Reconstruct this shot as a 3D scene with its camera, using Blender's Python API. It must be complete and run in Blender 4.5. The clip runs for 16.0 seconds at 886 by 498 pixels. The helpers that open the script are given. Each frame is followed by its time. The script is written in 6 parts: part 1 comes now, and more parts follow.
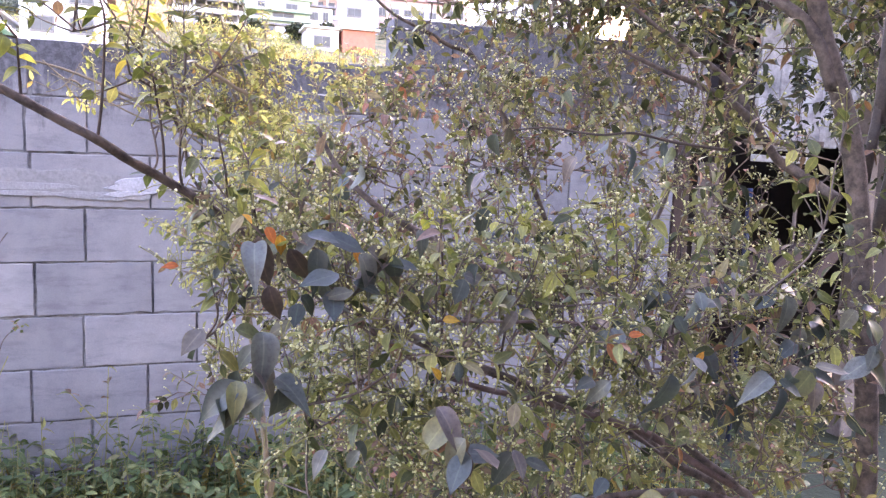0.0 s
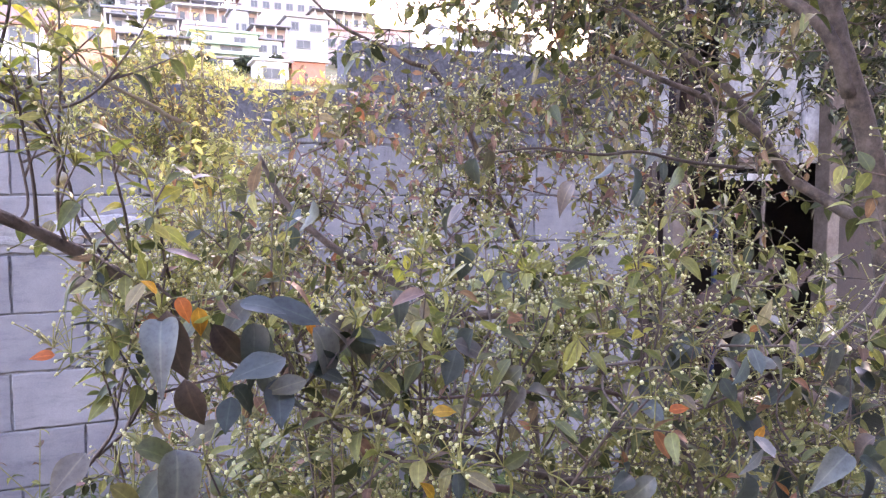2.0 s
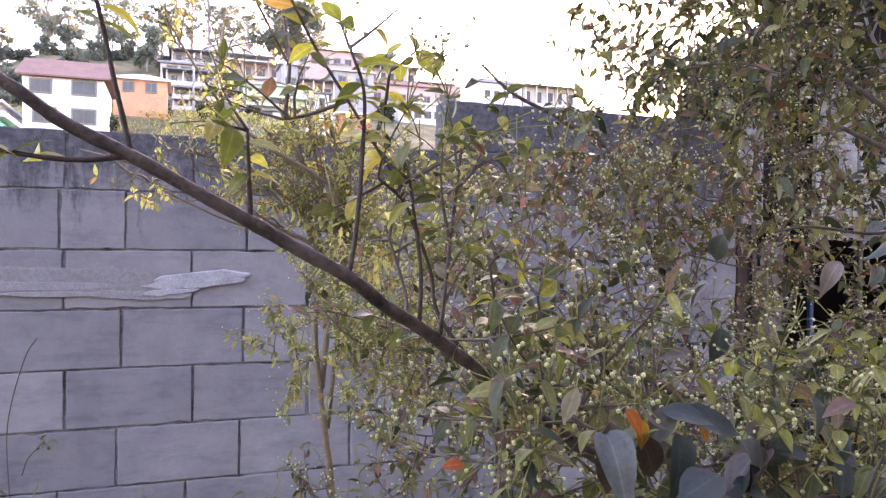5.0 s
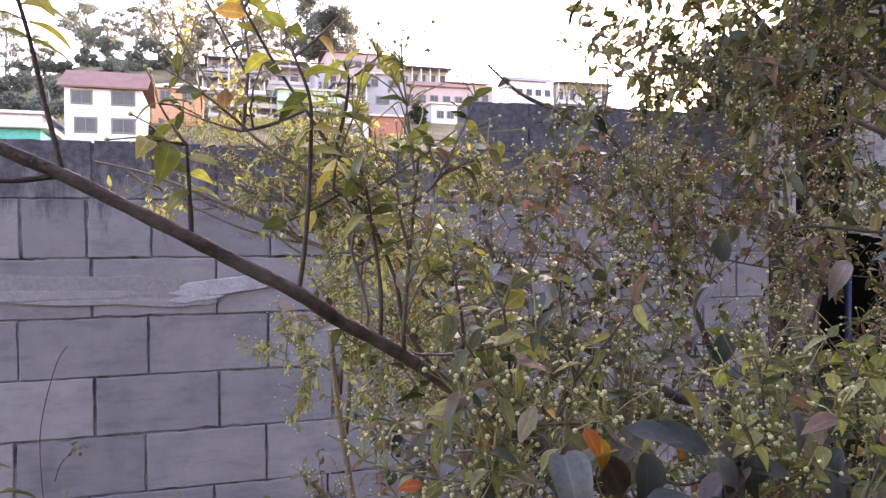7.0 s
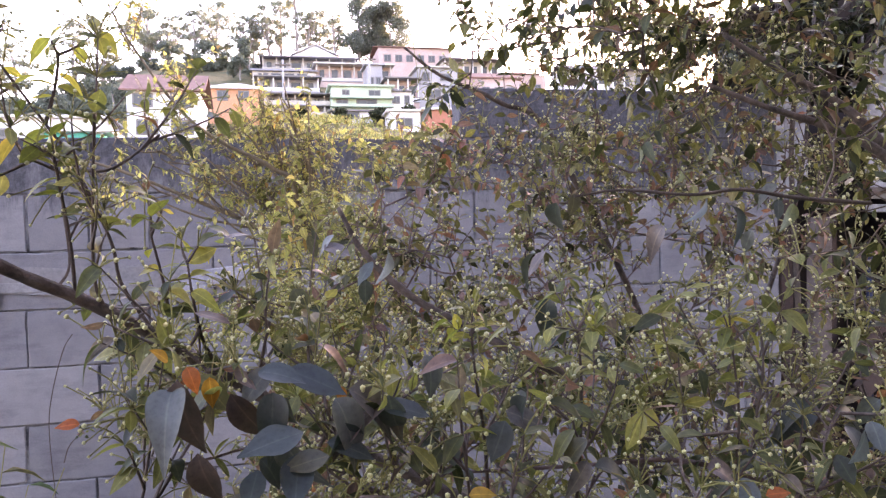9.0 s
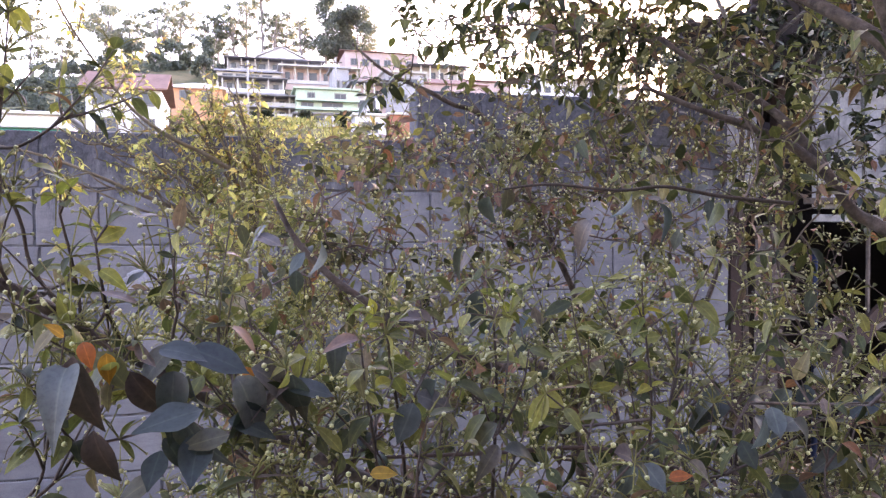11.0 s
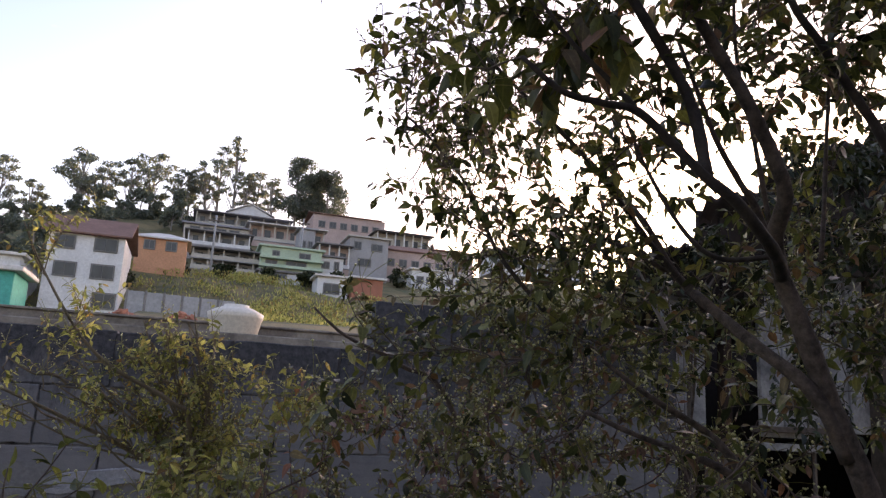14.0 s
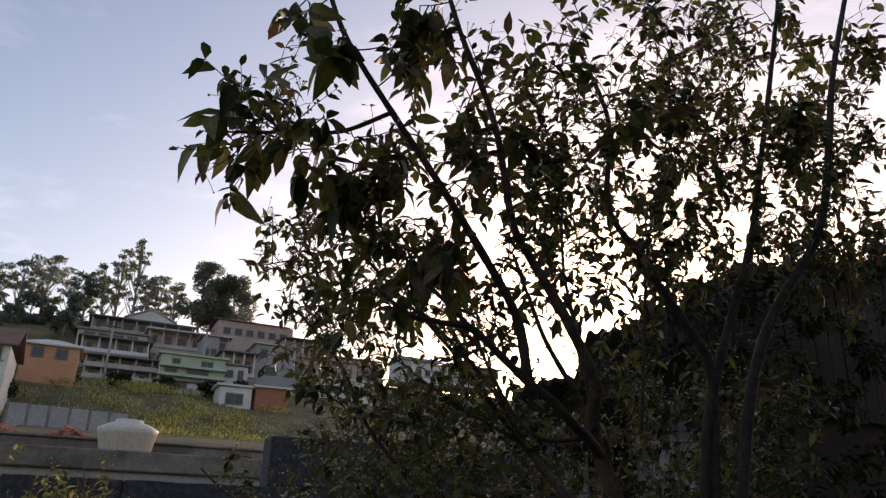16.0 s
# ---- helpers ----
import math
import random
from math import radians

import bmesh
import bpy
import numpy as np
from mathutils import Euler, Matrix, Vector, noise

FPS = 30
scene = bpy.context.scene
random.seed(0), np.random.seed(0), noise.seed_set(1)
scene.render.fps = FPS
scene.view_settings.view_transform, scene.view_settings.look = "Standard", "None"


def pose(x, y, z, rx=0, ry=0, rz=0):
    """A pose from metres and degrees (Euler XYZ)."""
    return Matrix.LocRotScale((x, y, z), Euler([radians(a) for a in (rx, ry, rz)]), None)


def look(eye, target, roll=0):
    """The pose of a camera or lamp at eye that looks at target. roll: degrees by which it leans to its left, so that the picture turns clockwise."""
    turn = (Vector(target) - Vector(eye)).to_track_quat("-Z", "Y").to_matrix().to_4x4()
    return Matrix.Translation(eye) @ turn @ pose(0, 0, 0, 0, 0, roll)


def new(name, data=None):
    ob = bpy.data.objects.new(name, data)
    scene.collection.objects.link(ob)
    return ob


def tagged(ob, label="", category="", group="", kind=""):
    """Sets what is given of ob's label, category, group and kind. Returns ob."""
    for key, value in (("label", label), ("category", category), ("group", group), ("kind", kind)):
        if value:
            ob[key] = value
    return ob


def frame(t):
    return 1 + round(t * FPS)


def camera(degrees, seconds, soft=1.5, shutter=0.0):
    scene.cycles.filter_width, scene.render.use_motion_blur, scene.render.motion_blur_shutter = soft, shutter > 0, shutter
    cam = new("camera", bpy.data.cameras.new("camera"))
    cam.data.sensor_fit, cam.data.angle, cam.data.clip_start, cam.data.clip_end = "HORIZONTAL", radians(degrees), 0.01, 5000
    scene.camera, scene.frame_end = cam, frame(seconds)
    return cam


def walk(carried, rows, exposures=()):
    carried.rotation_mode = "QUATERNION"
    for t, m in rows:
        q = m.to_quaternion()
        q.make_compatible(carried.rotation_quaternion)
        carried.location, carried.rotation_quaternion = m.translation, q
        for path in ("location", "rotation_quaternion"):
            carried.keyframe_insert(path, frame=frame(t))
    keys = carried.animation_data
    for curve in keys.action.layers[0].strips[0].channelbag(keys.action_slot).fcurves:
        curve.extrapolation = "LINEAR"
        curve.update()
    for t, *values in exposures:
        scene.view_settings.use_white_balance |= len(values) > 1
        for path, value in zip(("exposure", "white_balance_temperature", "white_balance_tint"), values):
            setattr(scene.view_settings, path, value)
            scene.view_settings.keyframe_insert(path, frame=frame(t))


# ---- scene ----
cam = camera(61.5, 16.0, 1.3)
PATH = [
    (0, (0.522, -0.015, 1.406), (1.186, 1.858, 1.181), 2.0),
    (0.5, (0.564, 0.071, 1.403), (1.225, 1.946, 1.189), 1.9),
    (1, (0.604, 0.122, 1.407), (1.219, 2.016, 1.222), 1.3),
    (1.5, (0.608, 0.136, 1.403), (1.242, 2.024, 1.214), 1.5),
    (2, (0.565, 0.161, 1.41), (1.337, 2.0, 1.26), 0.1),
    (2.2, (0.539, 0.166, 1.41), (1.359, 1.983, 1.256), 0.5),
    (2.5, (0.503, 0.209, 1.403), (1.372, 2.002, 1.227), 0.3),
    (3, (0.457, 0.238, 1.405), (1.338, 2.025, 1.228), 0.3),
    (3.5, (0.412, 0.251, 1.41), (1.242, 2.065, 1.256), -0.2),
    (4, (0.387, 0.257, 1.423), (1.186, 2.088, 1.333), 0.4),
    (4.5, (0.381, 0.261, 1.431), (1.15, 2.107, 1.374), 0.7),
    (5, (0.363, 0.272, 1.437), (1.037, 2.155, 1.421), 0.7),
    (5.2, (0.357, 0.277, 1.442), (0.994, 2.173, 1.433), 0.6),
    (7.3, (0.444, 0.27, 1.444), (1.008, 2.189, 1.424), -0.7),
    (7.5, (0.484, 0.257, 1.437), (1.024, 2.182, 1.393), -0.8),
    (8, (0.56, 0.215, 1.428), (1.038, 2.156, 1.37), -1.0),
    (8.5, (0.612, 0.187, 1.417), (1.014, 2.145, 1.344), -1.0),
    (9, (0.638, 0.187, 1.417), (1.075, 2.138, 1.384), -1.5),
    (9.2, (0.644, 0.189, 1.413), (1.089, 2.138, 1.363), -1.7),
    (11.3, (0.677, 0.174, 1.402), (1.233, 2.096, 1.401), 0.1),
    (11.5, (0.681, 0.18, 1.411), (1.253, 2.096, 1.436), 0.5),
    (12, (0.67, 0.182, 1.43), (1.253, 2.094, 1.509), 0.8),
    (12.5, (0.664, 0.172, 1.46), (1.198, 2.096, 1.575), 0.7),
    (13, (0.66, 0.15, 1.499), (1.185, 2.065, 1.74), 2.0),
    (13.5, (0.671, 0.132, 1.545), (1.243, 2.027, 1.835), 2.2),
    (14, (0.662, 0.13, 1.583), (1.277, 1.986, 2.005), 3.0),
    (14.5, (0.657, 0.109, 1.595), (1.279, 1.952, 2.06), 3.4),
    (15, (0.652, 0.075, 1.616), (1.345, 1.86, 2.193), 2.6),
    (15.5, (0.645, 0.002, 1.636), (1.41, 1.74, 2.262), 1.3),
    (16, (0.641, -0.09, 1.656), (1.434, 1.605, 2.362), 1.8),
]

# ---- light ----
EXPOSURES = [(0.0, 4.67, 6500, 48), (3.0, 4.57, 6500, 48), (4.0, 4.15, 6600, 47), (5.0, 3.88, 6650, 47), (7.5, 3.62, 6850, 48), (9.0, 3.86, 6800, 46), (12.5, 3.72, 6450, 44), (13.0, 3.3, 6550, 40), (14.0, 1.75, 6700, 33), (15.0, 1.05, 6950, 29), (16.0, 0.75, 6800, 27)]
walk(cam, [(t, look(eye, target, roll)) for t, eye, target, roll in PATH], EXPOSURES)

SUN_ELEVATION, SUN_AZIMUTH = radians(9), radians(42)   # azimuth from +y towards +x
world = bpy.data.worlds.new("evening_sky")
scene.world = world
world.use_nodes = True
wn = world.node_tree.nodes
sky = wn.new("ShaderNodeTexSky")
sky.sky_type = "NISHITA"
sky.sun_disc = False
sky.sun_elevation = SUN_ELEVATION
sky.sun_rotation = SUN_AZIMUTH
sky.air_density, sky.dust_density, sky.ozone_density = 1.0, 1.7, 1.0
wl = world.node_tree.links
wc = wn.new("ShaderNodeTexCoord")
wm = wn.new("ShaderNodeMapping")
wm.inputs["Scale"].default_value = (1.6, 1.6, 5.0)
wz = wn.new("ShaderNodeTexNoise")
wz.inputs["Scale"].default_value, wz.inputs["Detail"].default_value, wz.inputs["Roughness"].default_value = 1.7, 6, 0.62
wr = wn.new("ShaderNodeValToRGB")
wr.color_ramp.elements[0].position, wr.color_ramp.elements[0].color = 0.45, (1, 1, 1, 1)
wr.color_ramp.elements[1].position, wr.color_ramp.elements[1].color = 0.75, (1.75, 1.5, 1.42, 1)
wx = wn.new("ShaderNodeMix")
wx.data_type, wx.blend_type = "RGBA", "MULTIPLY"
wx.inputs[0].default_value = 1.0
wl.new(wc.outputs["Generated"], wm.inputs[0])
wl.new(wm.outputs[0], wz.inputs["Vector"])
wl.new(wz.outputs["Fac"], wr.inputs[0])
wl.new(sky.outputs[0], wx.inputs[6])
wl.new(wr.outputs[0], wx.inputs[7])
wl.new(wx.outputs[2], wn["Background"].inputs[0])
wn["Background"].inputs[1].default_value = 0.15

sun = new("sun", bpy.data.lights.new("sun", "SUN"))
sun.data.energy, sun.data.angle, sun.data.color = 1.3, radians(12), (1.0, 0.86, 0.68)
sun_way = Vector((math.sin(SUN_AZIMUTH) * math.cos(SUN_ELEVATION), math.cos(SUN_AZIMUTH) * math.cos(SUN_ELEVATION), math.sin(SUN_ELEVATION)))
sun.matrix_world = look((0, 0, 30), Vector((0, 0, 30)) - sun_way)


# ---- materials ----
def material(name, rough=0.8, metal=0.0):
    m = bpy.data.materials.new(name)
    m.use_nodes = True
    nt = m.node_tree
    b = nt.nodes["Principled BSDF"]
    b.inputs["Roughness"].default_value = rough
    b.inputs["Metallic"].default_value = metal
    return m, nt, b


def ramp(nt, fac, stops):
    r = nt.nodes.new("ShaderNodeValToRGB")
    while len(r.color_ramp.elements) < len(stops):
        r.color_ramp.elements.new(0.5)
    for e, (p, c) in zip(r.color_ramp.elements, stops):
        e.position, e.color = p, (*c, 1)
    nt.links.new(fac, r.inputs[0])
    return r.outputs[0]


def noise_tex(nt, scale, detail=4.0, rough=0.6, coord="Object", stretch=None):
    if coord == "World":
        out = nt.nodes.new("ShaderNodeNewGeometry").outputs["Position"]
    else:
        out = nt.nodes.new("ShaderNodeTexCoord").outputs[coord]
    if stretch:
        mp = nt.nodes.new("ShaderNodeMapping")
        mp.inputs["Scale"].default_value = stretch
        nt.links.new(out, mp.inputs[0])
        out = mp.outputs[0]
    n = nt.nodes.new("ShaderNodeTexNoise")
    n.inputs["Scale"].default_value, n.inputs["Detail"].default_value, n.inputs["Roughness"].default_value = scale, detail, rough
    nt.links.new(out, n.inputs["Vector"])
    return n.outputs["Fac"]


def mix(nt, fac, a, b, kind="MIX"):
    n = nt.nodes.new("ShaderNodeMix")
    n.data_type, n.blend_type = "RGBA", kind
    for sock, v in ((n.inputs[0], fac), (n.inputs[6], a), (n.inputs[7], b)):
        if isinstance(v, (int, float)):
            sock.default_value = v
        elif isinstance(v, tuple):
            sock.default_value = (*v, 1)
        else:
            nt.links.new(v, sock)
    return n.outputs[2]


def bump(nt, b, height, strength, dist):
    n = nt.nodes.new("ShaderNodeBump")
    n.inputs["Strength"].default_value, n.inputs["Distance"].default_value = strength, dist
    nt.links.new(height, n.inputs["Height"])
    nt.links.new(n.outputs[0], b.inputs["Normal"])


def rough_stuff(name, c0, c1, scale, rough=0.85, fine=8.0, dist=0.004, spread=0.5, random_shift=0.0):
    """A mottled surface: two colours mixed by large noise, grain and relief by fine noise."""
    m, nt, b = material(name, rough)
    big = noise_tex(nt, scale, 5, 0.65, "World")
    small = noise_tex(nt, scale * fine, 3, 0.7, "World")
    col = ramp(nt, big, [(0.5 - spread / 2, c0), (0.5 + spread / 2, c1)])
    grain = ramp(nt, small, [(0.3, (0.72, 0.72, 0.72)), (0.7, (1.15, 1.15, 1.15))])
    col = mix(nt, 0.7, col, grain, "MULTIPLY")
    if random_shift:
        oi = nt.nodes.new("ShaderNodeObjectInfo")
        col = mix(nt, 1.0, col, ramp(nt, oi.outputs["Random"], [(0, (1 - random_shift,) * 3), (1, (1 + random_shift,) * 3)]), "MULTIPLY")
    nt.links.new(col, b.inputs["Base Color"])
    bump(nt, b, small, 0.5, dist)
    return m


def leaf_material(name, stops, rough=0.42, through_light=0.35, source="island", coat=0.0, shine=0.28):
    m, nt, b = material(name, rough)
    if source == "island":
        rnd = nt.nodes.new("ShaderNodeNewGeometry").outputs["Random Per Island"]
    else:
        rnd = nt.nodes.new("ShaderNodeObjectInfo").outputs["Random"]
    col = ramp(nt, rnd, stops)
    blotch = noise_tex(nt, 60, 3, 0.6, "World")
    col = mix(nt, 0.6, col, ramp(nt, blotch, [(0.3, (0.7, 0.68, 0.66)), (0.7, (1.2, 1.2, 1.15))]), "MULTIPLY")
    at = nt.nodes.new("ShaderNodeAttribute")
    at.attribute_name = "rib"
    col = mix(nt, 1.0, col, ramp(nt, at.outputs["Fac"], [(0.0, (1.5, 1.5, 1.35)), (0.1, (1.0, 1.0, 1.0)), (0.55, (0.88, 0.9, 0.9)), (1.0, (1.12, 1.08, 1.0))]), "MULTIPLY")
    fine = noise_tex(nt, 300, 3, 0.7, "World")
    col = mix(nt, 0.7, col, ramp(nt, fine, [(0.34, (0.72, 0.7, 0.66)), (0.5, (1, 1, 1)), (0.7, (1.2, 1.18, 1.1))]), "MULTIPLY")
    nt.links.new(col, b.inputs["Base Color"])
    b.inputs["Coat Weight"].default_value = coat
    b.inputs["Specular IOR Level"].default_value = shine
    b.inputs["Coat Roughness"].default_value = 0.25
    tr = nt.nodes.new("ShaderNodeBsdfTranslucent")
    nt.links.new(mix(nt, 1.0, col, (1.18, 1.22, 0.72), "MULTIPLY"), tr.inputs[0])
    ms = nt.nodes.new("ShaderNodeMixShader")
    ms.inputs[0].default_value = through_light
    nt.links.new(b.outputs[0], ms.inputs[1])
    nt.links.new(tr.outputs[0], ms.inputs[2])
    nt.links.new(ms.outputs[0], nt.nodes["Material Output"].inputs[0])
    bump(nt, b, blotch, 0.25, 0.001)
    return m


def wall_block_material():
    m, nt, b = material("concrete_block", 0.9)
    oi = nt.nodes.new("ShaderNodeObjectInfo").outputs["Random"]
    base = ramp(nt, oi, [(0, (0.165, 0.163, 0.17)), (1, (0.215, 0.21, 0.215))])
    big = noise_tex(nt, 5, 6, 0.7, "World")
    fine = noise_tex(nt, 240, 3, 0.75, "World")
    col = mix(nt, 0.8, base, ramp(nt, big, [(0.3, (0.68, 0.68, 0.72)), (0.5, (0.95, 0.95, 0.95)), (0.72, (1.2, 1.19, 1.17))]), "MULTIPLY")
    drag = noise_tex(nt, 9, 7, 0.72, "World", (0.5, 1, 2.2))
    col = mix(nt, 0.75, col, ramp(nt, drag, [(0.36, (0.72, 0.72, 0.74)), (0.5, (1, 1, 1)), (0.66, (1.02, 1.02, 1.0)), (0.74, (1.28, 1.27, 1.25))]), "MULTIPLY")
    col = mix(nt, 0.5, col, ramp(nt, fine, [(0.3, (0.7, 0.7, 0.7)), (0.7, (1.15, 1.15, 1.15))]), "MULTIPLY")
    # black mould that grew down from the top of the wall in streaks
    pos = nt.nodes.new("ShaderNodeNewGeometry").outputs["Position"]
    sep = nt.nodes.new("ShaderNodeSeparateXYZ")
    nt.links.new(pos, sep.inputs[0])
    streak = noise_tex(nt, 6, 6, 0.75, "World", (2.2, 1, 0.55))
    add = nt.nodes.new("ShaderNodeMath")
    add.operation = "MULTIPLY_ADD"
    nt.links.new(streak, add.inputs[0])
    add.inputs[1].default_value = 0.75
    nt.links.new(sep.outputs[2], add.inputs[2])
    mask = nt.nodes.new("ShaderNodeMapRange")
    mask.interpolation_type = "SMOOTHSTEP"
    nt.links.new(add.outputs[0], mask.inputs[0])
    mask.inputs[1].default_value, mask.inputs[2].default_value = 1.9, 2.08
    mask.inputs[3].default_value, mask.inputs[4].default_value = 0.0, 0.88
    speck = ramp(nt, noise_tex(nt, 45, 5, 0.8, "World"), [(0.42, (0.03, 0.03, 0.036)), (0.72, (0.11, 0.11, 0.12))])
    col = mix(nt, mask.outputs[0], col, speck)
    nt.links.new(col, b.inputs["Base Color"])
    bump(nt, b, fine, 0.6, 0.002)
    return m


M_BLOCK = wall_block_material()
M_MORTAR = rough_stuff("old_mortar", (0.016, 0.016, 0.017), (0.2, 0.198, 0.2), 11, 0.95, 6, 0.004, 0.34)
M_SMEAR = rough_stuff("white_cement_smear", (0.2, 0.2, 0.21), (0.37, 0.37, 0.385), 14, 0.7)
M_SMEAR2 = rough_stuff("sandy_cement_smear", (0.16, 0.156, 0.156), (0.205, 0.2, 0.196), 9, 0.9)
M_SMEAR3 = rough_stuff("thin_cement_wash", (0.17, 0.168, 0.17), (0.24, 0.238, 0.242), 20, 0.8)
M_SOIL = rough_stuff("soil_and_grass", (0.022, 0.019, 0.012), (0.031, 0.043, 0.015), 0.6, 0.95, 40, 0.02)
M_HILL = rough_stuff("dry_hill_grass", (0.055, 0.064, 0.022), (0.19, 0.142, 0.062), 0.3, 0.95, 12, 0.1, 0.26)
M_BARK = rough_stuff("smooth_grey_brown_bark", (0.036, 0.025, 0.019), (0.13, 0.1, 0.078), 60, 0.8, 6, 0.004, 0.3)
M_BARK_TREE = rough_stuff("dark_mottled_bark", (0.018, 0.014, 0.012), (0.085, 0.068, 0.055), 45, 0.8, 7, 0.002)
M_BARK_RED = rough_stuff("reddish_bark", (0.06, 0.036, 0.027), (0.15, 0.1, 0.08), 45, 0.75, 7, 0.003, 0.35)
M_TWIG = rough_stuff("brown_twig", (0.037, 0.026, 0.019), (0.087, 0.062, 0.043), 40, 0.8)
M_TWIG_MID = rough_stuff("grey_brown_twig", (0.06, 0.044, 0.034), (0.135, 0.102, 0.078), 40, 0.8)
M_TWIG_PALE = rough_stuff("pale_twig", (0.124, 0.093, 0.056), (0.198, 0.161, 0.099), 40, 0.8)
M_STALK = rough_stuff("green_stalk", (0.12, 0.125, 0.028), (0.24, 0.22, 0.06), 60, 0.7)
M_BERRY = rough_stuff("pale_green_berry", (0.33, 0.34, 0.1), (0.6, 0.57, 0.28), 120, 0.3)
GREENS = [(0.0, (0.028, 0.035, 0.018)), (0.2, (0.063, 0.076, 0.033)), (0.42, (0.117, 0.131, 0.053)), (0.62, (0.184, 0.193, 0.072)), (0.8, (0.271, 0.268, 0.087)), (0.9, (0.165, 0.121, 0.108)), (0.97, (0.194, 0.111, 0.082)), (1.0, (0.29, 0.125, 0.057))]
YELLOWS = [(0.0, (0.096, 0.106, 0.051)), (0.3, (0.24, 0.247, 0.1)), (0.6, (0.396, 0.382, 0.178)), (0.85, (0.483, 0.441, 0.194)), (0.95, (0.34, 0.22, 0.096)), (1.0, (0.25, 0.135, 0.066))]
DARKS = [(0.0, (0.022, 0.029, 0.017)), (0.3, (0.063, 0.075, 0.03)), (0.55, (0.125, 0.139, 0.053)), (0.78, (0.216, 0.218, 0.079)), (0.9, (0.156, 0.112, 0.088)), (1.0, (0.198, 0.104, 0.06))]
REDS = [(0.0, (0.029, 0.032, 0.019)), (0.25, (0.085, 0.086, 0.039)), (0.5, (0.151, 0.152, 0.061)), (0.68, (0.232, 0.217, 0.08)), (0.8, (0.158, 0.106, 0.094)), (0.92, (0.206, 0.121, 0.108)), (1.0, (0.253, 0.11, 0.075))]
M_LEAF = leaf_material("olive_leaf", GREENS, 0.42, 0.42, "island", 0.06, 0.3)
M_LEAF_Y = leaf_material("yellow_green_leaf", YELLOWS, 0.5, 0.62, "island", 0.0, 0.2)
M_LEAF_D = leaf_material("dark_green_leaf", DARKS, 0.42, 0.33, "island", 0.04, 0.3)
M_LEAF_R = leaf_material("olive_and_russet_leaf", REDS, 0.42, 0.42, "island", 0.04, 0.28)
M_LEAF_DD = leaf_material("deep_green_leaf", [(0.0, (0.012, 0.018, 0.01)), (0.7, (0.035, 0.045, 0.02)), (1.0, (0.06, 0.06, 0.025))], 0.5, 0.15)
M_LEAF_BIG = leaf_material("dull_grey_green_leaf", [(0.0, (0.03, 0.043, 0.038)), (0.3, (0.062, 0.078, 0.068)), (0.58, (0.105, 0.115, 0.105)), (0.74, (0.12, 0.092, 0.085)), (0.9, (0.085, 0.1, 0.045)), (0.98, (0.16, 0.15, 0.05)), (1.0, (0.2, 0.12, 0.05))], 0.48, 0.2, "object", 0.12, 0.4)
M_LEAF_SHOOT = leaf_material("young_shoot_leaf", [(0.0, (0.07, 0.085, 0.03)), (0.35, (0.16, 0.18, 0.045)), (0.7, (0.29, 0.29, 0.07)), (0.9, (0.4, 0.36, 0.09)), (1.0, (0.38, 0.24, 0.06))], 0.4, 0.55, "island", 0.1, 0.4)
M_LEAF_BROWN = leaf_material("purple_brown_leaf", [(0.0, (0.06, 0.045, 0.042)), (1.0, (0.09, 0.066, 0.058))], 0.45, 0.25, "object", 0.1)
M_LEAF_AMBER = leaf_material("amber_leaf", [(0.0, (0.42, 0.3, 0.03)), (0.5, (0.4, 0.2, 0.03)), (1.0, (0.42, 0.1, 0.03))], 0.45, 0.5, "object", 0.1)
M_WEED = leaf_material("weed_leaf", [(0.0, (0.035, 0.06, 0.022)), (0.6, (0.085, 0.12, 0.042)), (0.9, (0.17, 0.19, 0.075)), (1.0, (0.198, 0.159, 0.089))], 0.5, 0.3)
# ridge crowns: distance haze is put into these pale greyed leaf colours
M_FAR_LEAF_HAZE = leaf_material("hazy_eucalyptus_crown", [(0.0, (0.16, 0.178, 0.175)), (1.0, (0.27, 0.285, 0.27))], 0.7, 0.45)
M_FAR_DARK_HAZE = leaf_material("hazy_conifer_crown", [(0.0, (0.1, 0.12, 0.12)), (1.0, (0.19, 0.21, 0.19))], 0.8, 0.4)
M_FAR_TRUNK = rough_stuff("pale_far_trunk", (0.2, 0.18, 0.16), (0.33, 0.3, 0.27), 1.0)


def paint(name, c, scale=0.6, rough=0.85, dirt=0.75):
    return rough_stuff(name, tuple(v * dirt for v in c), c, scale, rough, 10, 0.01, 0.4)


M_WHITE = paint("white_house_paint", (0.72, 0.71, 0.7))
M_ORANGE = paint("orange_house_paint", (0.62, 0.31, 0.17))
M_GREEN = paint("pale_green_paint", (0.44, 0.54, 0.4))
M_TEAL = paint("teal_paint", (0.06, 0.4, 0.33))
M_PINK = paint("pink_house_paint", (0.48, 0.36, 0.32))
M_BRICK = paint("red_brick_far", (0.4, 0.16, 0.1), 2.0)
M_GREY = paint("raw_grey_render", (0.36, 0.35, 0.35))
M_BEIGE = paint("beige_render", (0.5, 0.46, 0.4))
M_TILE = rough_stuff("clay_roof_tiles", (0.15, 0.08, 0.058), (0.24, 0.13, 0.1), 0.8, 0.85, 6, 0.02)
M_ZINC = rough_stuff("light_sheet_roof", (0.5, 0.47, 0.43), (0.66, 0.62, 0.58), 0.8, 0.6)
M_ASBESTOS = rough_stuff("dark_cement_roof", (0.13, 0.12, 0.12), (0.24, 0.22, 0.21), 0.8, 0.9)
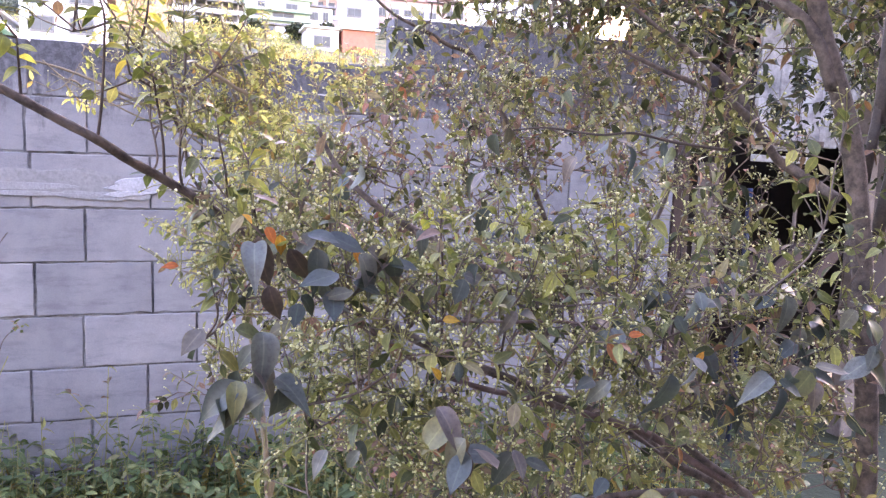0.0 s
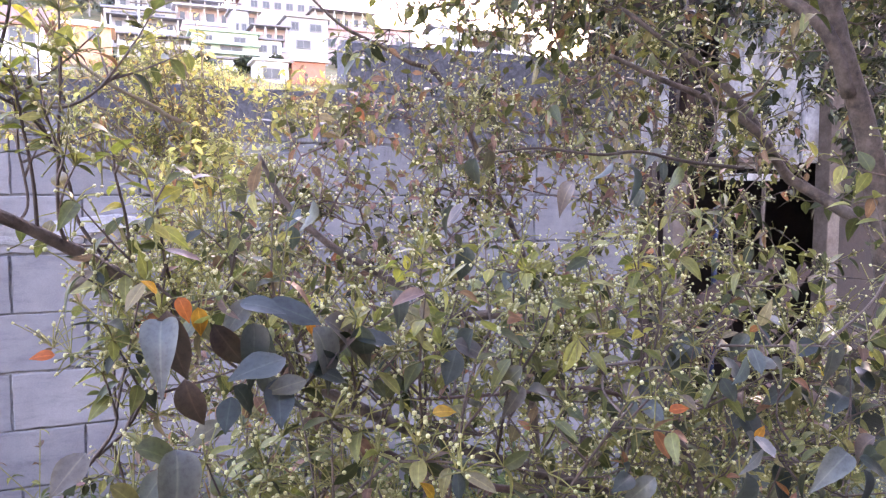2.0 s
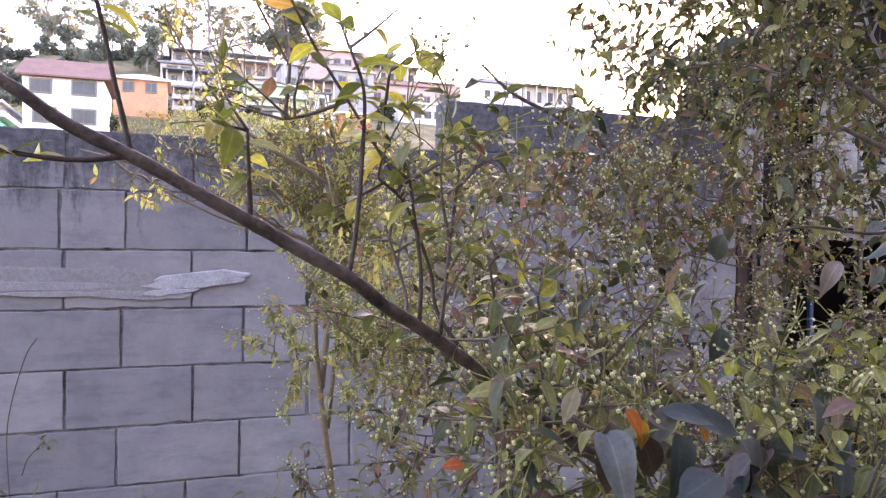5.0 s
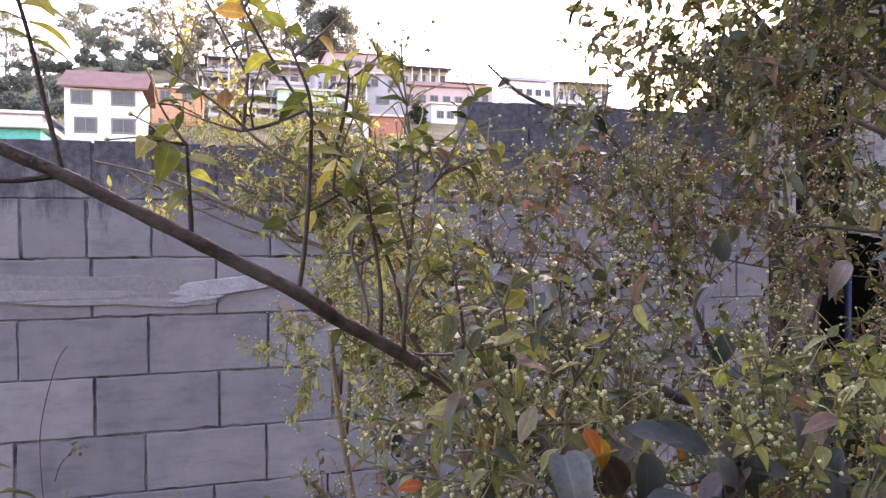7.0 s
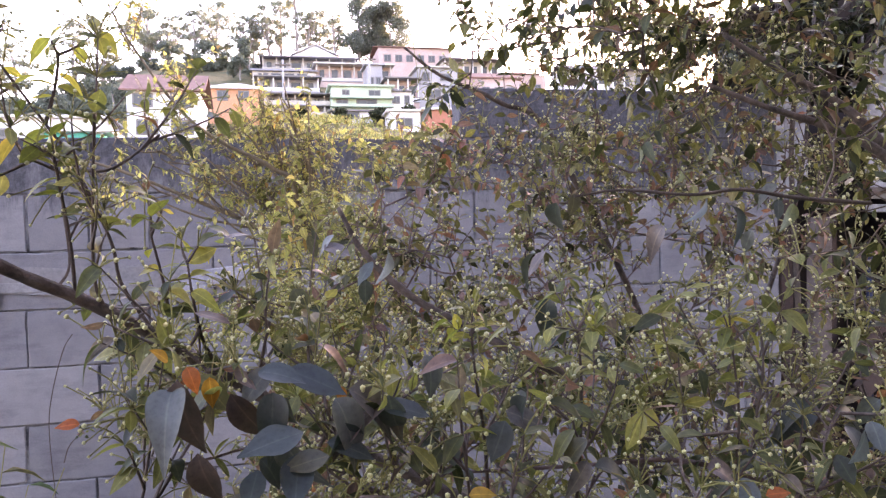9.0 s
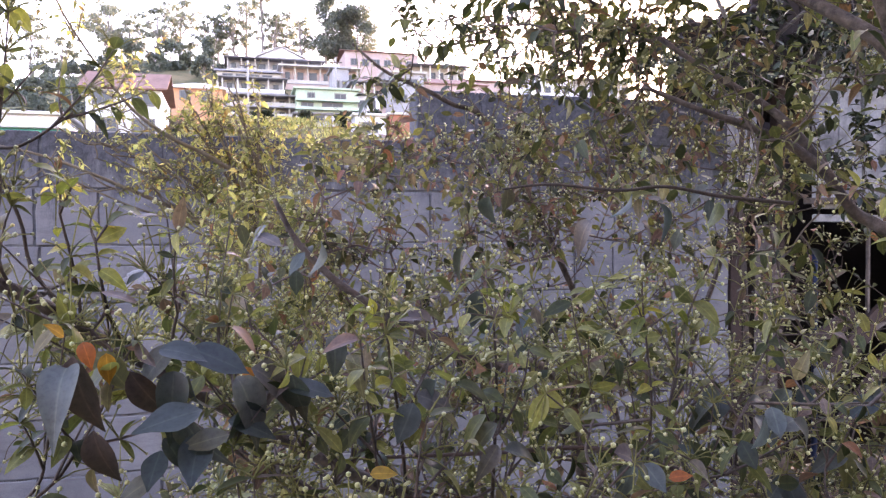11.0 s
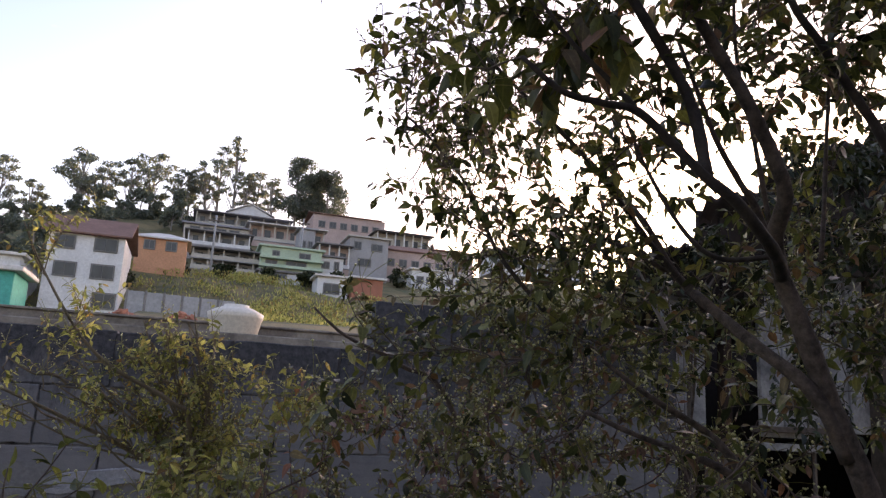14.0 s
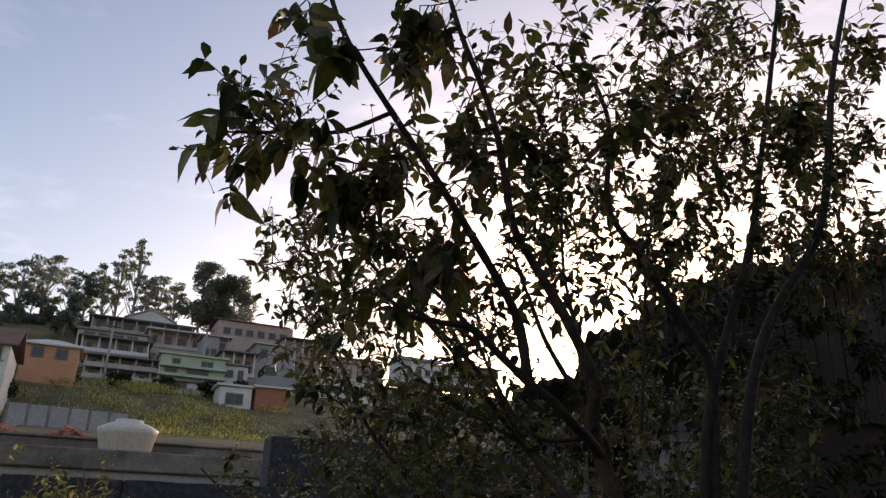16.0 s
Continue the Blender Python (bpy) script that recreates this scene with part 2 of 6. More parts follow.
M_STAINED = rough_stuff("stained_brown_concrete", (0.075, 0.062, 0.052), (0.24, 0.205, 0.17), 1.6, 0.9, 9, 0.01, 0.4)
M_TANK = paint("cream_plastic_tank", (0.66, 0.6, 0.52), 1.5, 0.55, 0.85)
M_LIME = rough_stuff("flaking_whitewash", (0.16, 0.16, 0.168), (0.44, 0.435, 0.44), 9, 0.85, 7, 0.003, 0.35)
M_WOOD = rough_stuff("weathered_wood", (0.062, 0.046, 0.037), (0.155, 0.124, 0.105), 14, 0.85, 7)
M_DARKWOOD = rough_stuff("red_brown_and_shaded_wood", (0.025, 0.014, 0.01), (0.06, 0.033, 0.024), 14, 0.85, 7)
# rust taken near black: shed shade and roof silhouette are in the colour
M_RUST_SHADE = rough_stuff("shade_darkened_rust", (0.012, 0.009, 0.008), (0.04, 0.024, 0.018), 6, 0.85, 7)
M_BLUE = paint("blue_plastic", (0.012, 0.024, 0.07), 3, 0.5)
M_FRAME = paint("window_frame_dark", (0.2, 0.19, 0.18))


def glass_dark():
    m, nt, b = material("dark_window_glass", 0.3)
    col = ramp(nt, noise_tex(nt, 0.9, 2, 0.5, "World"), [(0.3, (0.012, 0.014, 0.016)), (0.7, (0.04, 0.045, 0.05))])
    nt.links.new(col, b.inputs["Base Color"])
    return m


M_GLASS = glass_dark()
RNG = np.random.default_rng(7)


# ---- mesh helpers ----
def mesh_of(name, verts, faces, mat, smooth=False):
    me = bpy.data.meshes.new(name)
    me.from_pydata([tuple(v) for v in verts], [], faces)
    me.materials.append(mat)
    if smooth:
        me.polygons.foreach_set("use_smooth", [True] * len(me.polygons))
    me.update()
    return me


def part(name, data, parent, label="", m=None, kind=""):
    ob = new(name, data)
    ob.parent = parent
    if m is not None:
        ob.matrix_basis = m
    return tagged(ob, label=label, kind=kind)


def thing(name, loc, label, category, group="", kind=""):
    ob = new(name)
    ob.location = loc
    ob.empty_display_size = 0.1
    return tagged(ob, label, category, group, kind)


def box_mesh(name, sx, sy, sz, mat, bevel=0.0, base=True):
    """A box centred in x and y, standing on z = 0, with bevelled edges."""
    bm = bmesh.new()
    bmesh.ops.create_cube(bm, size=1.0)
    bmesh.ops.scale(bm, vec=(sx, sy, sz), verts=bm.verts)
    if base:
        bmesh.ops.translate(bm, vec=(0, 0, sz / 2), verts=bm.verts)
    if bevel:
        bmesh.ops.bevel(bm, geom=bm.edges[:], offset=bevel, segments=1, affect="EDGES")
    me = bpy.data.meshes.new(name)
    bm.to_mesh(me)
    bm.free()
    me.materials.append(mat)
    return me


def smooth_line(pts, per=6):
    """A rounded line through the points."""
    p = [np.array(q, float) for q in pts]
    p = [2 * p[0] - p[1]] + p + [2 * p[-1] - p[-2]]
    out = []
    for a, b, c, d in zip(p, p[1:], p[2:], p[3:]):
        for k in range(per):
            u = k / per
            out.append(0.5 * (2 * b + (c - a) * u + (2 * a - 5 * b + 4 * c - d) * u * u + (3 * b - a - 3 * c + d) * u ** 3))
    out.append(p[-2])
    return np.array(out)


def tube(line, r0, r1, sides=7, wobble=0.0):
    """Vertices and faces of a tapering tube along a line."""
    line = np.asarray(line)
    n = len(line)
    tang = np.gradient(line, axis=0)
    tang /= np.linalg.norm(tang, axis=1)[:, None] + 1e-9
    ref = np.array([0.31, 0.9, 0.2])
    u = np.cross(tang, ref)
    u /= np.linalg.norm(u, axis=1)[:, None] + 1e-9
    v = np.cross(tang, u)
    rad = np.linspace(r0, r1, n)
    if wobble:
        rad = rad * (1 + wobble * RNG.standard_normal(n))
    ang = np.arange(sides) * 2 * math.pi / sides
    ring = np.cos(ang)[None, :, None] * u[:, None] + np.sin(ang)[None, :, None] * v[:, None]
    verts = (line[:, None] + ring * rad[:, None, None]).reshape(-1, 3)
    faces = [(i * sides + k, i * sides + (k + 1) % sides, (i + 1) * sides + (k + 1) % sides, (i + 1) * sides + k) for i in range(n - 1) for k in range(sides)]
    faces.append(tuple(range(sides - 1, -1, -1)))
    faces.append(tuple((n - 1) * sides + k for k in range(sides)))
    return verts, faces


def leaf_template(segs=4, fold=0.25, curl=0.35, wave=0.0):
    """A leaf of length 1 along +x, width 0.4, folded on its midrib and drooping; z is its upper side."""
    verts, faces = [], []
    for i in range(segs + 1):
        s = i / segs
        w = 0.2 * math.sin(math.pi * s ** 0.9) ** 0.9 if 0 < i < segs else 0.004
        z = -curl * s * s
        wz = wave * math.sin(9 * s)
        verts += [(s, w, z + fold * w + wz), (s, 0, z), (s, -w, z + fold * w - wz)]
    for i in range(segs):
        a = 3 * i
        faces += [(a, a + 3, a + 4, a + 1), (a + 1, a + 4, a + 5, a + 2)]
    return np.array(verts), np.array(faces)


def broad_leaf_template(segs=9, fold=0.2, curl=0.35, wave=0.01, tip=1.25):
    """A broad ovate leaf of length 1 along +x with a short drawn-out tip."""
    verts, faces = [], []
    for i in range(segs + 1):
        s = i / segs
        w = 0.29 * math.sin(math.pi * s ** 0.78) ** 0.85 * (1 - 0.35 * max(0.0, s - 0.7) * tip / 0.3) if 0 < i < segs else 0.004
        z = -curl * s * s
        wz = wave * math.sin(11 * s)
        verts += [(s, w, z + fold * w + wz), (s, 0, z), (s, -w, z + fold * w - wz)]
    for i in range(segs):
        a = 3 * i
        faces += [(a, a + 3, a + 4, a + 1), (a + 1, a + 4, a + 5, a + 2)]
    return np.array(verts), np.array(faces)


def berry_template():
    bm = bmesh.new()
    bmesh.ops.create_icosphere(bm, subdivisions=1, radius=1.0)
    v = np.array([q.co[:] for q in bm.verts])
    f = np.array([[w.index for w in q.verts] for q in bm.faces])
    bm.free()
    return v, f


LEAVES = [leaf_template(3, 0.3, 0.25), leaf_template(3, 0.5, 0.5), leaf_template(3, 0.15, 0.1), leaf_template(4, 0.4, 0.8)]
NEAR_LEAVES = [leaf_template(7, 0.3, 0.3), leaf_template(7, 0.55, 0.5), leaf_template(7, 0.18, 0.12, 0.012), leaf_template(7, 0.4, 0.75)]
FAR_LEAF = leaf_template(2, 0.3, 0.2)
BIG_LEAVES = [broad_leaf_template(9, 0.22, 0.3), broad_leaf_template(9, 0.4, 0.6, 0.015), broad_leaf_template(9, 0.12, 0.12, 0.02), broad_leaf_template(10, 0.5, 1.0, 0.0)]
BERRY = berry_template()


def bulk_mesh(name, template, mats, mat, smooth=True):
    """One mesh from many placed copies of a template. mats: N x 3 x 4."""
    v, f = template
    mats = np.asarray(mats)
    n = len(mats)
    allv = np.einsum("nij,vj->nvi", mats[:, :, :3], v) + mats[:, None, :, 3]
    allf = (f[None] + (np.arange(n) * len(v))[:, None, None]).reshape(-1, f.shape[1])
    return np.asarray(allv).reshape(-1, 3), allf


def with_rib(me):
    """Marks the midrib (0) and the margins (1) of leaves, whose vertices come in rows of three."""
    rib = me.attributes.new("rib", "FLOAT", "POINT")
    rib.data.foreach_set("value", np.resize(np.array([1.0, 0.0, 1.0]), len(me.vertices)))
    return me


def joined(name, pieces, mat, smooth=True):
    """One mesh object from pieces of (verts, faces); faces of one piece have one size."""
    me = bpy.data.meshes.new(name)
    off, vs, loops, starts, totals, ls = 0, [], [], [], [], 0
    for v, f in pieces:
        v, f = np.asarray(v), np.asarray(f)
        vs.append(v)
        loops.append((f + off).ravel())
        starts.append(ls + np.arange(len(f)) * f.shape[1])
        totals.append(np.full(len(f), f.shape[1]))
        ls += f.size
        off += len(v)
    vs, loops, starts, totals = np.concatenate(vs), np.concatenate(loops), np.concatenate(starts), np.concatenate(totals)
    me.vertices.add(len(vs))
    me.vertices.foreach_set("co", vs.astype(np.float32).ravel())
    me.loops.add(len(loops))
    me.loops.foreach_set("vertex_index", loops.astype(np.int32))
    me.polygons.add(len(starts))
    me.polygons.foreach_set("loop_start", starts.astype(np.int32))
    me.polygons.foreach_set("loop_total", totals.astype(np.int32))
    me.polygons.foreach_set("use_smooth", np.full(len(starts), smooth))
    me.materials.append(mat)
    me.update(calc_edges=True)
    me.validate()
    return with_rib(me)


def frames_along(d, up):
    """3 x 3 matrices with x along d and z close to up."""
    d = d / (np.linalg.norm(d, axis=-1, keepdims=True) + 1e-9)
    y = np.cross(up, d)
    y /= np.linalg.norm(y, axis=-1, keepdims=True) + 1e-9
    z = np.cross(d, y)
    return np.stack([d, y, z], axis=-1)


class Foliage:
    """Collects twigs, leaves and berries of one plant."""

    def __init__(self, rng, berry=0.0021, shapes=None):
        self.berry, self.shapes = berry, shapes or LEAVES
        self.rng, self.leaf, self.twigs, self.berries, self.stalks = rng, [[] for _ in self.shapes], [], [], []

    def twig(self, start, way, length, leaf, berries=0.0, gap=0.017, width=1.0, droop=0.35, r=0.0013):
        g = self.rng
        way = np.asarray(way, float)
        way /= np.linalg.norm(way) + 1e-9
        bend = g.normal(0, 0.25, 3) + np.array([0, 0, 0.15])
        s = np.linspace(0, 1, 4)[:, None]
        line = np.asarray(start) + length * (s * way + 0.5 * s * s * bend)
        self.twigs.append(tube(line, r, r * 0.4, 3))
        nodes = max(2, int(length / gap))
        side = g.uniform(0, math.pi)
        for k in range(1, nodes + 1):
            u = k / nodes
            p = np.asarray(start) + length * (u * way + 0.5 * u * u * bend)
            ax = way + u * bend
            ax /= np.linalg.norm(ax)
            a = np.cross(ax, (0.2, 0.3, 1.0))
            a /= np.linalg.norm(a) + 1e-9
            b = np.cross(ax, a)
            side += 1.57
            for sgn in (1, -1):
                if g.random() < 0.14:
                    continue
                ang = side + (0 if sgn > 0 else math.pi) + g.normal(0, 0.3)
                out = math.cos(ang) * a + math.sin(ang) * b
                d = out * g.uniform(0.7, 1.1) + ax * g.uniform(0.3, 0.8) + np.array([0, 0, -droop * g.uniform(0.2, 1.6)])
                up = np.array([0, 0, 1.0]) + g.normal(0, 0.45, 3)
                fr = frames_along(d, up) * (leaf * 0.8 * g.uniform(0.45, 1.2))
                fr[:, 1] *= width * g.uniform(0.8, 1.2)
                self.leaf[g.integers(len(self.shapes))].append(np.column_stack([fr, p]))
                if g.random() < berries:
                    for _ in range(g.integers(2, 6)):
                        e = p + (out * 0.5 + g.normal(0, 0.6, 3) + np.array([0, 0, 0.35])) * 0.021
                        self.stalks.append(tube(np.array([p, (p + e) / 2 + (0, 0, 0.002), e]), 0.0005, 0.0005, 3))
                        rad = self.berry * g.uniform(0.6, 1.1)
                        self.berries.append(np.column_stack([np.eye(3) * rad, e]))
        if berries and g.random() < 0.7 * berries:
            tip = np.asarray(start) + length * (way + 0.5 * bend)
            for _ in range(g.integers(3, 7)):
                v = g.normal(0, 0.7, 3) + ax * 0.6 + np.array([0, 0, 0.45])
                e = tip + v / (np.linalg.norm(v) + 1e-6) * g.uniform(0.012, 0.026)
                self.stalks.append(tube(np.array([tip, (tip + e) / 2 + (0, 0, 0.002), e]), 0.0006, 0.0005, 3))
                self.berries.append(np.column_stack([np.eye(3) * self.berry * g.uniform(0.75, 1.15), e]))

    def clump(self, root, centre, radii, count, leaf, berries=0.0, length=(0.07, 0.16), width=1.0, limb=None, gap=0.017, up=0.5):
        """A bough from root to centre with count twigs through an ellipsoid."""
        g = self.rng
        root, centre, radii = np.array(root, float), np.array(centre, float), np.array(radii, float)
        span = np.linalg.norm(centre - root)
        mid = (root + centre) / 2 + g.normal(0, 0.13, 3) * span
        bough = smooth_line([root, mid, centre, centre + (centre - root) * min(1.0, 0.6 * float(radii.max()) / (span + 1e-6)) + (0, 0, radii[2] * 0.3)], 5)
        self.twigs.append(tube(bough, 0.003, 0.0014, 5))
        subs = max(3, count // 6)
        done = 0
        for k in range(subs):
            v = g.normal(0, 1, 3)
            v *= g.uniform(0.35, 1.05) ** 0.6 / np.linalg.norm(v)
            q = bough[g.integers(len(bough) // 3, len(bough))]
            tip = centre + v * radii
            side = smooth_line([q, (q + tip) / 2 + g.normal(0, 0.12, 3) * np.linalg.norm(tip - q) - (0, 0, 0.01), tip], 4)
            self.twigs.append(tube(side, 0.0018, 0.0009, 4))
            run = (tip - q) / (np.linalg.norm(tip - q) + 1e-6)
            share = int(round(count * (k + 1) / subs)) - done
            done += share
            for _ in range(share):
                at = side[g.integers(2, len(side))]
                way = run * 0.8 + g.normal(0, 0.5, 3) + np.array([0, 0, up])
                self.twig(at + g.normal(0, 0.003, 3), way, g.uniform(*length) * (1.5 if g.random() < 0.15 else 1.0), leaf, berries, gap, width)

    def fill(self, owner, boughs, per=3, length=(0.05, 0.12), width=1.25, gap=0.017, up=0.4, share=0.36, reach=1.15):
        """Grows side branches from the plant's limbs, and from one another, out to points strewn through the boughs.
        boughs: centre, radii, number of twigs, leaf length and share of berries of each."""
        g = self.rng
        base = np.array(owner.location)
        wood = np.concatenate(WOOD_PATHS[owner.name])
        aims = []
        for c, rad, n, leaf, berries in boughs:
            k = max(2, int(round(n * share)))
            v = g.normal(0, 1, (k, 3))
            v *= g.uniform(0, 1, (k, 1)) ** (1 / 3) / np.linalg.norm(v, axis=1, keepdims=True)
            aims += [(np.array(c) - base + q * np.array(rad) * reach, leaf, berries) for q in v]
        aims.sort(key=lambda a: float(np.min(np.linalg.norm(wood - a[0], axis=1))))
        for aim, leaf, berries in aims:
            d = np.linalg.norm(wood - aim + (0, 0, 0.3 * up * 0.1), axis=1)
            root = wood[int(np.argmin(d))]
            span = float(np.linalg.norm(aim - root))
            if span < 0.03:
                aim = aim + g.normal(0, 1, 3) * 0.04 + (0, 0, 0.03)
                span = float(np.linalg.norm(aim - root))
            line = smooth_line([root, (root + aim) / 2 + g.normal(0, 0.09, 3) * span - (0, 0, 0.06 * span), aim], 5)
            thick = 0.0011 + 0.0045 * min(span, 0.45)
            self.twigs.append(tube(line, thick, 0.0009, 4))
            wood = np.concatenate([wood, line[3:]])
            run = (aim - root) / (span + 1e-6)
            for k in range(per + int(span / 0.12)):
                at = line[g.integers(max(1, len(line) - 6 - int(span * 12)), len(line))]
                way = run * 0.6 + g.normal(0, 0.55, 3) + np.array([0, 0, up])
                self.twig(at, way, g.uniform(*length), leaf, berries, gap, width)

    def build(self, owner, leaf_mat, twig_mat, leaf_name="leaves"):
        lv = [bulk_mesh("", t, m, None) for t, m in zip(self.shapes, self.leaf) if m]
        if lv:
            part("foliage", joined("foliage", lv, leaf_mat), owner, "many small narrow leaves on thin twigs", kind="stuff")
        tw = [(v, f[:-2]) for v, f in self.twigs]
        if tw:
            part("twig_tangle", joined("twig_tangle", tw, twig_mat), owner, "thin brown twigs", kind="stuff")
        if self.berries:
            part("fruit", joined("fruit", [bulk_mesh("", BERRY, self.berries, None)], M_BERRY), owner, "small round pale green berries", kind="stuff")
            part("stalk_tangle", joined("stalk_tangle", [(v, f[:-2]) for v, f in self.stalks], M_STALK), owner, "thin green berry stalks", kind="stuff")


WOOD_PATHS = {}


def limb(owner, pts, r0, r1, mat=None, name="branch", label="", sides=9):
    line = smooth_line(pts, 6)
    v, f = tube(line, r0 * 0.65, r1 * 0.7, sides, 0.04)
    base = np.array(owner.location)
    WOOD_PATHS.setdefault(owner.name, []).append(line - base)
    return part(name, mesh_of(name, v - base, f, mat or M_BARK, True), owner, label)


# ---- ground ----
def rise(y):
    return float(np.interp(y, [14, 30, 45, 58, 72, 84, 95, 105, 112, 125, 150, 200], [0, 2.12, 4.29, 6.19, 12.27, 14.77, 18.17, 22.69, 25.54, 30.18, 35.22, 37.99]))


def hill(x, y):
    """Height of the slope: higher behind the flat roof, lower towards the garages."""
    h = rise(y) * float(np.interp(x, [-60, -34, -17, 30, 48], [0.6, 0.72, 1.0, 1.0, 0.84]) if y > 75 else 1.0)
    h += float(np.interp(x, [-4.5, -2, 12, 20], [0, 1, 1, 0.6]) * np.interp(y, [24, 32, 42, 50, 60, 72], [0, 1.6, 1.9, 1.9, 1.0, 0]))
    return h - float(np.interp(x, [8, 15], [0, 1]) * np.interp(y, [58, 70, 78, 84], [0, 0.9, 1.0, 0]))


def build_ground():
    ys = list(np.concatenate([np.linspace(-8, 3, 34), np.linspace(3.6, 14, 10), np.linspace(16, 160, 73), np.array([180, 220, 300, 500, 900, 1500, 2500])]))
    xs = list(np.concatenate([np.array([-2500, -900, -300, -120]), np.linspace(-80, -6, 26), np.linspace(-5, 5, 41), np.linspace(7, 110, 40), np.array([160, 300, 900, 2500])]))
    verts, faces = [], []
    for y in ys:
        for x in xs:
            h = hill(x, y)
            if y < 12:
                h += 0.05 * noise.noise((x * 1.3, y * 1.3, 0.2)) + 0.02 * noise.noise((x * 6, y * 6, 3)) - 0.03
            else:
                h += min(0.6, (y - 12) * 0.02) * noise.noise((x * 0.07, y * 0.07, 1.0))
            verts.append((x, y, h))
    n = len(xs)
    for j in range(len(ys) - 1):
        for i in range(n - 1):
            faces.append((j * n + i, j * n + i + 1, (j + 1) * n + i + 1, (j + 1) * n + i))
    me = mesh_of("ground", verts, faces, M_SOIL, True)
    me.materials.append(M_HILL)
    me.polygons.foreach_set("material_index", [1 if ys[k // (n - 1)] > 14 else 0 for k in range(len(faces))])
    return tagged(new("ground", me), "dark soil yard rising to a dry grassy hill", "ground", kind="structure")


build_ground()

# ---- concrete block wall ----
WALL_Y, COURSE, TOP = 3.0, 0.2, 1.8
TALL_X, WALL_END = 1.348, 2.76


def block_mesh(w, h, seed):
    """A concrete block with slightly ragged arrises, its front at -y, standing on z = 0."""
    r = random.Random(seed)
    n, m = 11, 5
    rim = [(-w / 2 + w * i / n, 0.0) for i in range(n)] + [(w / 2, h * i / m) for i in range(m)] + [(w / 2 - w * i / n, h) for i in range(n)] + [(-w / 2, h - h * i / m) for i in range(m)]
    edge, face = [], []
    for x, z in rim:
        chip = abs(r.gauss(0, 0.0014)) + (0.006 * r.random() if r.random() < 0.06 else 0)
        kx, kz = 1 - 2 * chip / w, 1 - 2 * chip / h
        edge.append((x * kx, -0.061, h / 2 + (z - h / 2) * kz))
        c = chip + r.uniform(0.002, 0.0045)
        face.append((x * (1 - 2 * c / w), -0.065, h / 2 + (z - h / 2) * (1 - 2 * c / h)))
    back = [(x, 0.062, z) for x, _, z in edge]
    k = len(rim)
    faces = [tuple(range(2 * k, 3 * k))] + [(i, (i + 1) % k, (i + 1) % k + k, i + k) for i in range(k)]
    verts = back + edge + face
    faces += [(i + k, (i + 1) % k + k, (i + 1) % k + 2 * k, i + 2 * k) for i in range(k)]
    return mesh_of("block", verts, faces, M_BLOCK)


def build_wall():
    prof = [(-2.0, 1.788), (TALL_X + 0.005, 1.788), (TALL_X + 0.005, 1.988), (WALL_END - 0.004, 1.988), (WALL_END - 0.004, -0.15), (-2.0, -0.15)]
    verts = [(x, 3.012, z) for x, z in prof] + [(x, 3.128, z) for x, z in prof]
    faces = [(5, 4, 3, 2, 1, 0), (6, 7, 8, 9, 10, 11)] + [(i, (i + 1) % 6, (i + 1) % 6 + 6, i + 6) for i in range(6)]
    wall = tagged(new("wall_north", mesh_of("wall_north", verts, faces, M_MORTAR)), "bare grey concrete block wall with dark open joints and mouldy top course", "wall", kind="structure")
    shared = {}
    rng = random.Random(3)
    for row in range(-1, 10):
        top = TOP - COURSE * row
        shift = {0: 0.02, 1: 0.2, 2: 0.015, 3: 0.19, 4: 0.022, 5: 0.18}.get(row, 0.2 if row % 2 else 0.0)
        if row == -1:
            edges = [TALL_X, 1.61, 1.79, 2.18, 2.58, WALL_END]
        else:
            edges = [-2.0] + [round(-1.6 + shift + 0.4 * k, 3) for k in range(12) if -1.6 + shift + 0.4 * k < WALL_END - 0.06] + [WALL_END]
            if row == 1:
                edges = sorted(set(edges + [0.0]))
            if row == 2:
                edges = sorted(set(edges) - {2.415} | {2.19, 2.585})
            if row == 3:
                edges = sorted(set(edges) - {2.59} | {2.415})
        for a, b in zip(edges, edges[1:]):
            gap_v, gap_h = rng.choice([0.003, 0.005, 0.007]), rng.choice([0.002, 0.003, 0.004])
            key = (round(b - a - gap_v, 3), gap_h, rng.randrange(3))
            if key not in shared:
                me = block_mesh(key[0], COURSE - gap_h, len(shared))
                shared[key] = me
            m = pose((a + b) / 2 + rng.uniform(-0.002, 0.002), 3.07 + rng.uniform(-0.003, 0.003), top - COURSE + rng.uniform(0, 0.002), 0, rng.uniform(-0.25, 0.25), rng.uniform(-0.3, 0.3))
            part("block", shared[key], wall, m=m)
    return wall


WALL = build_wall()


def smear(name, outline, mat, label, thick=0.004):
    """A patch of trowelled cement, slightly proud of the blocks."""
    n = len(outline)
    cx, cz = sum(p[0] for p in outline) / n, sum(p[1] for p in outline) / n
    verts = [(x, 2.9985, z) for x, z in outline] + [(cx + (x - cx) * 0.93, 2.9985 - thick, cz + (z - cz) * 0.8) for x, z in outline]
    faces = [(i, (i + 1) % n, (i + 1) % n + n, i + n) for i in range(n)] + [tuple(range(n, 2 * n))]
    part(name, mesh_of(name, verts, faces, mat), WALL, label)


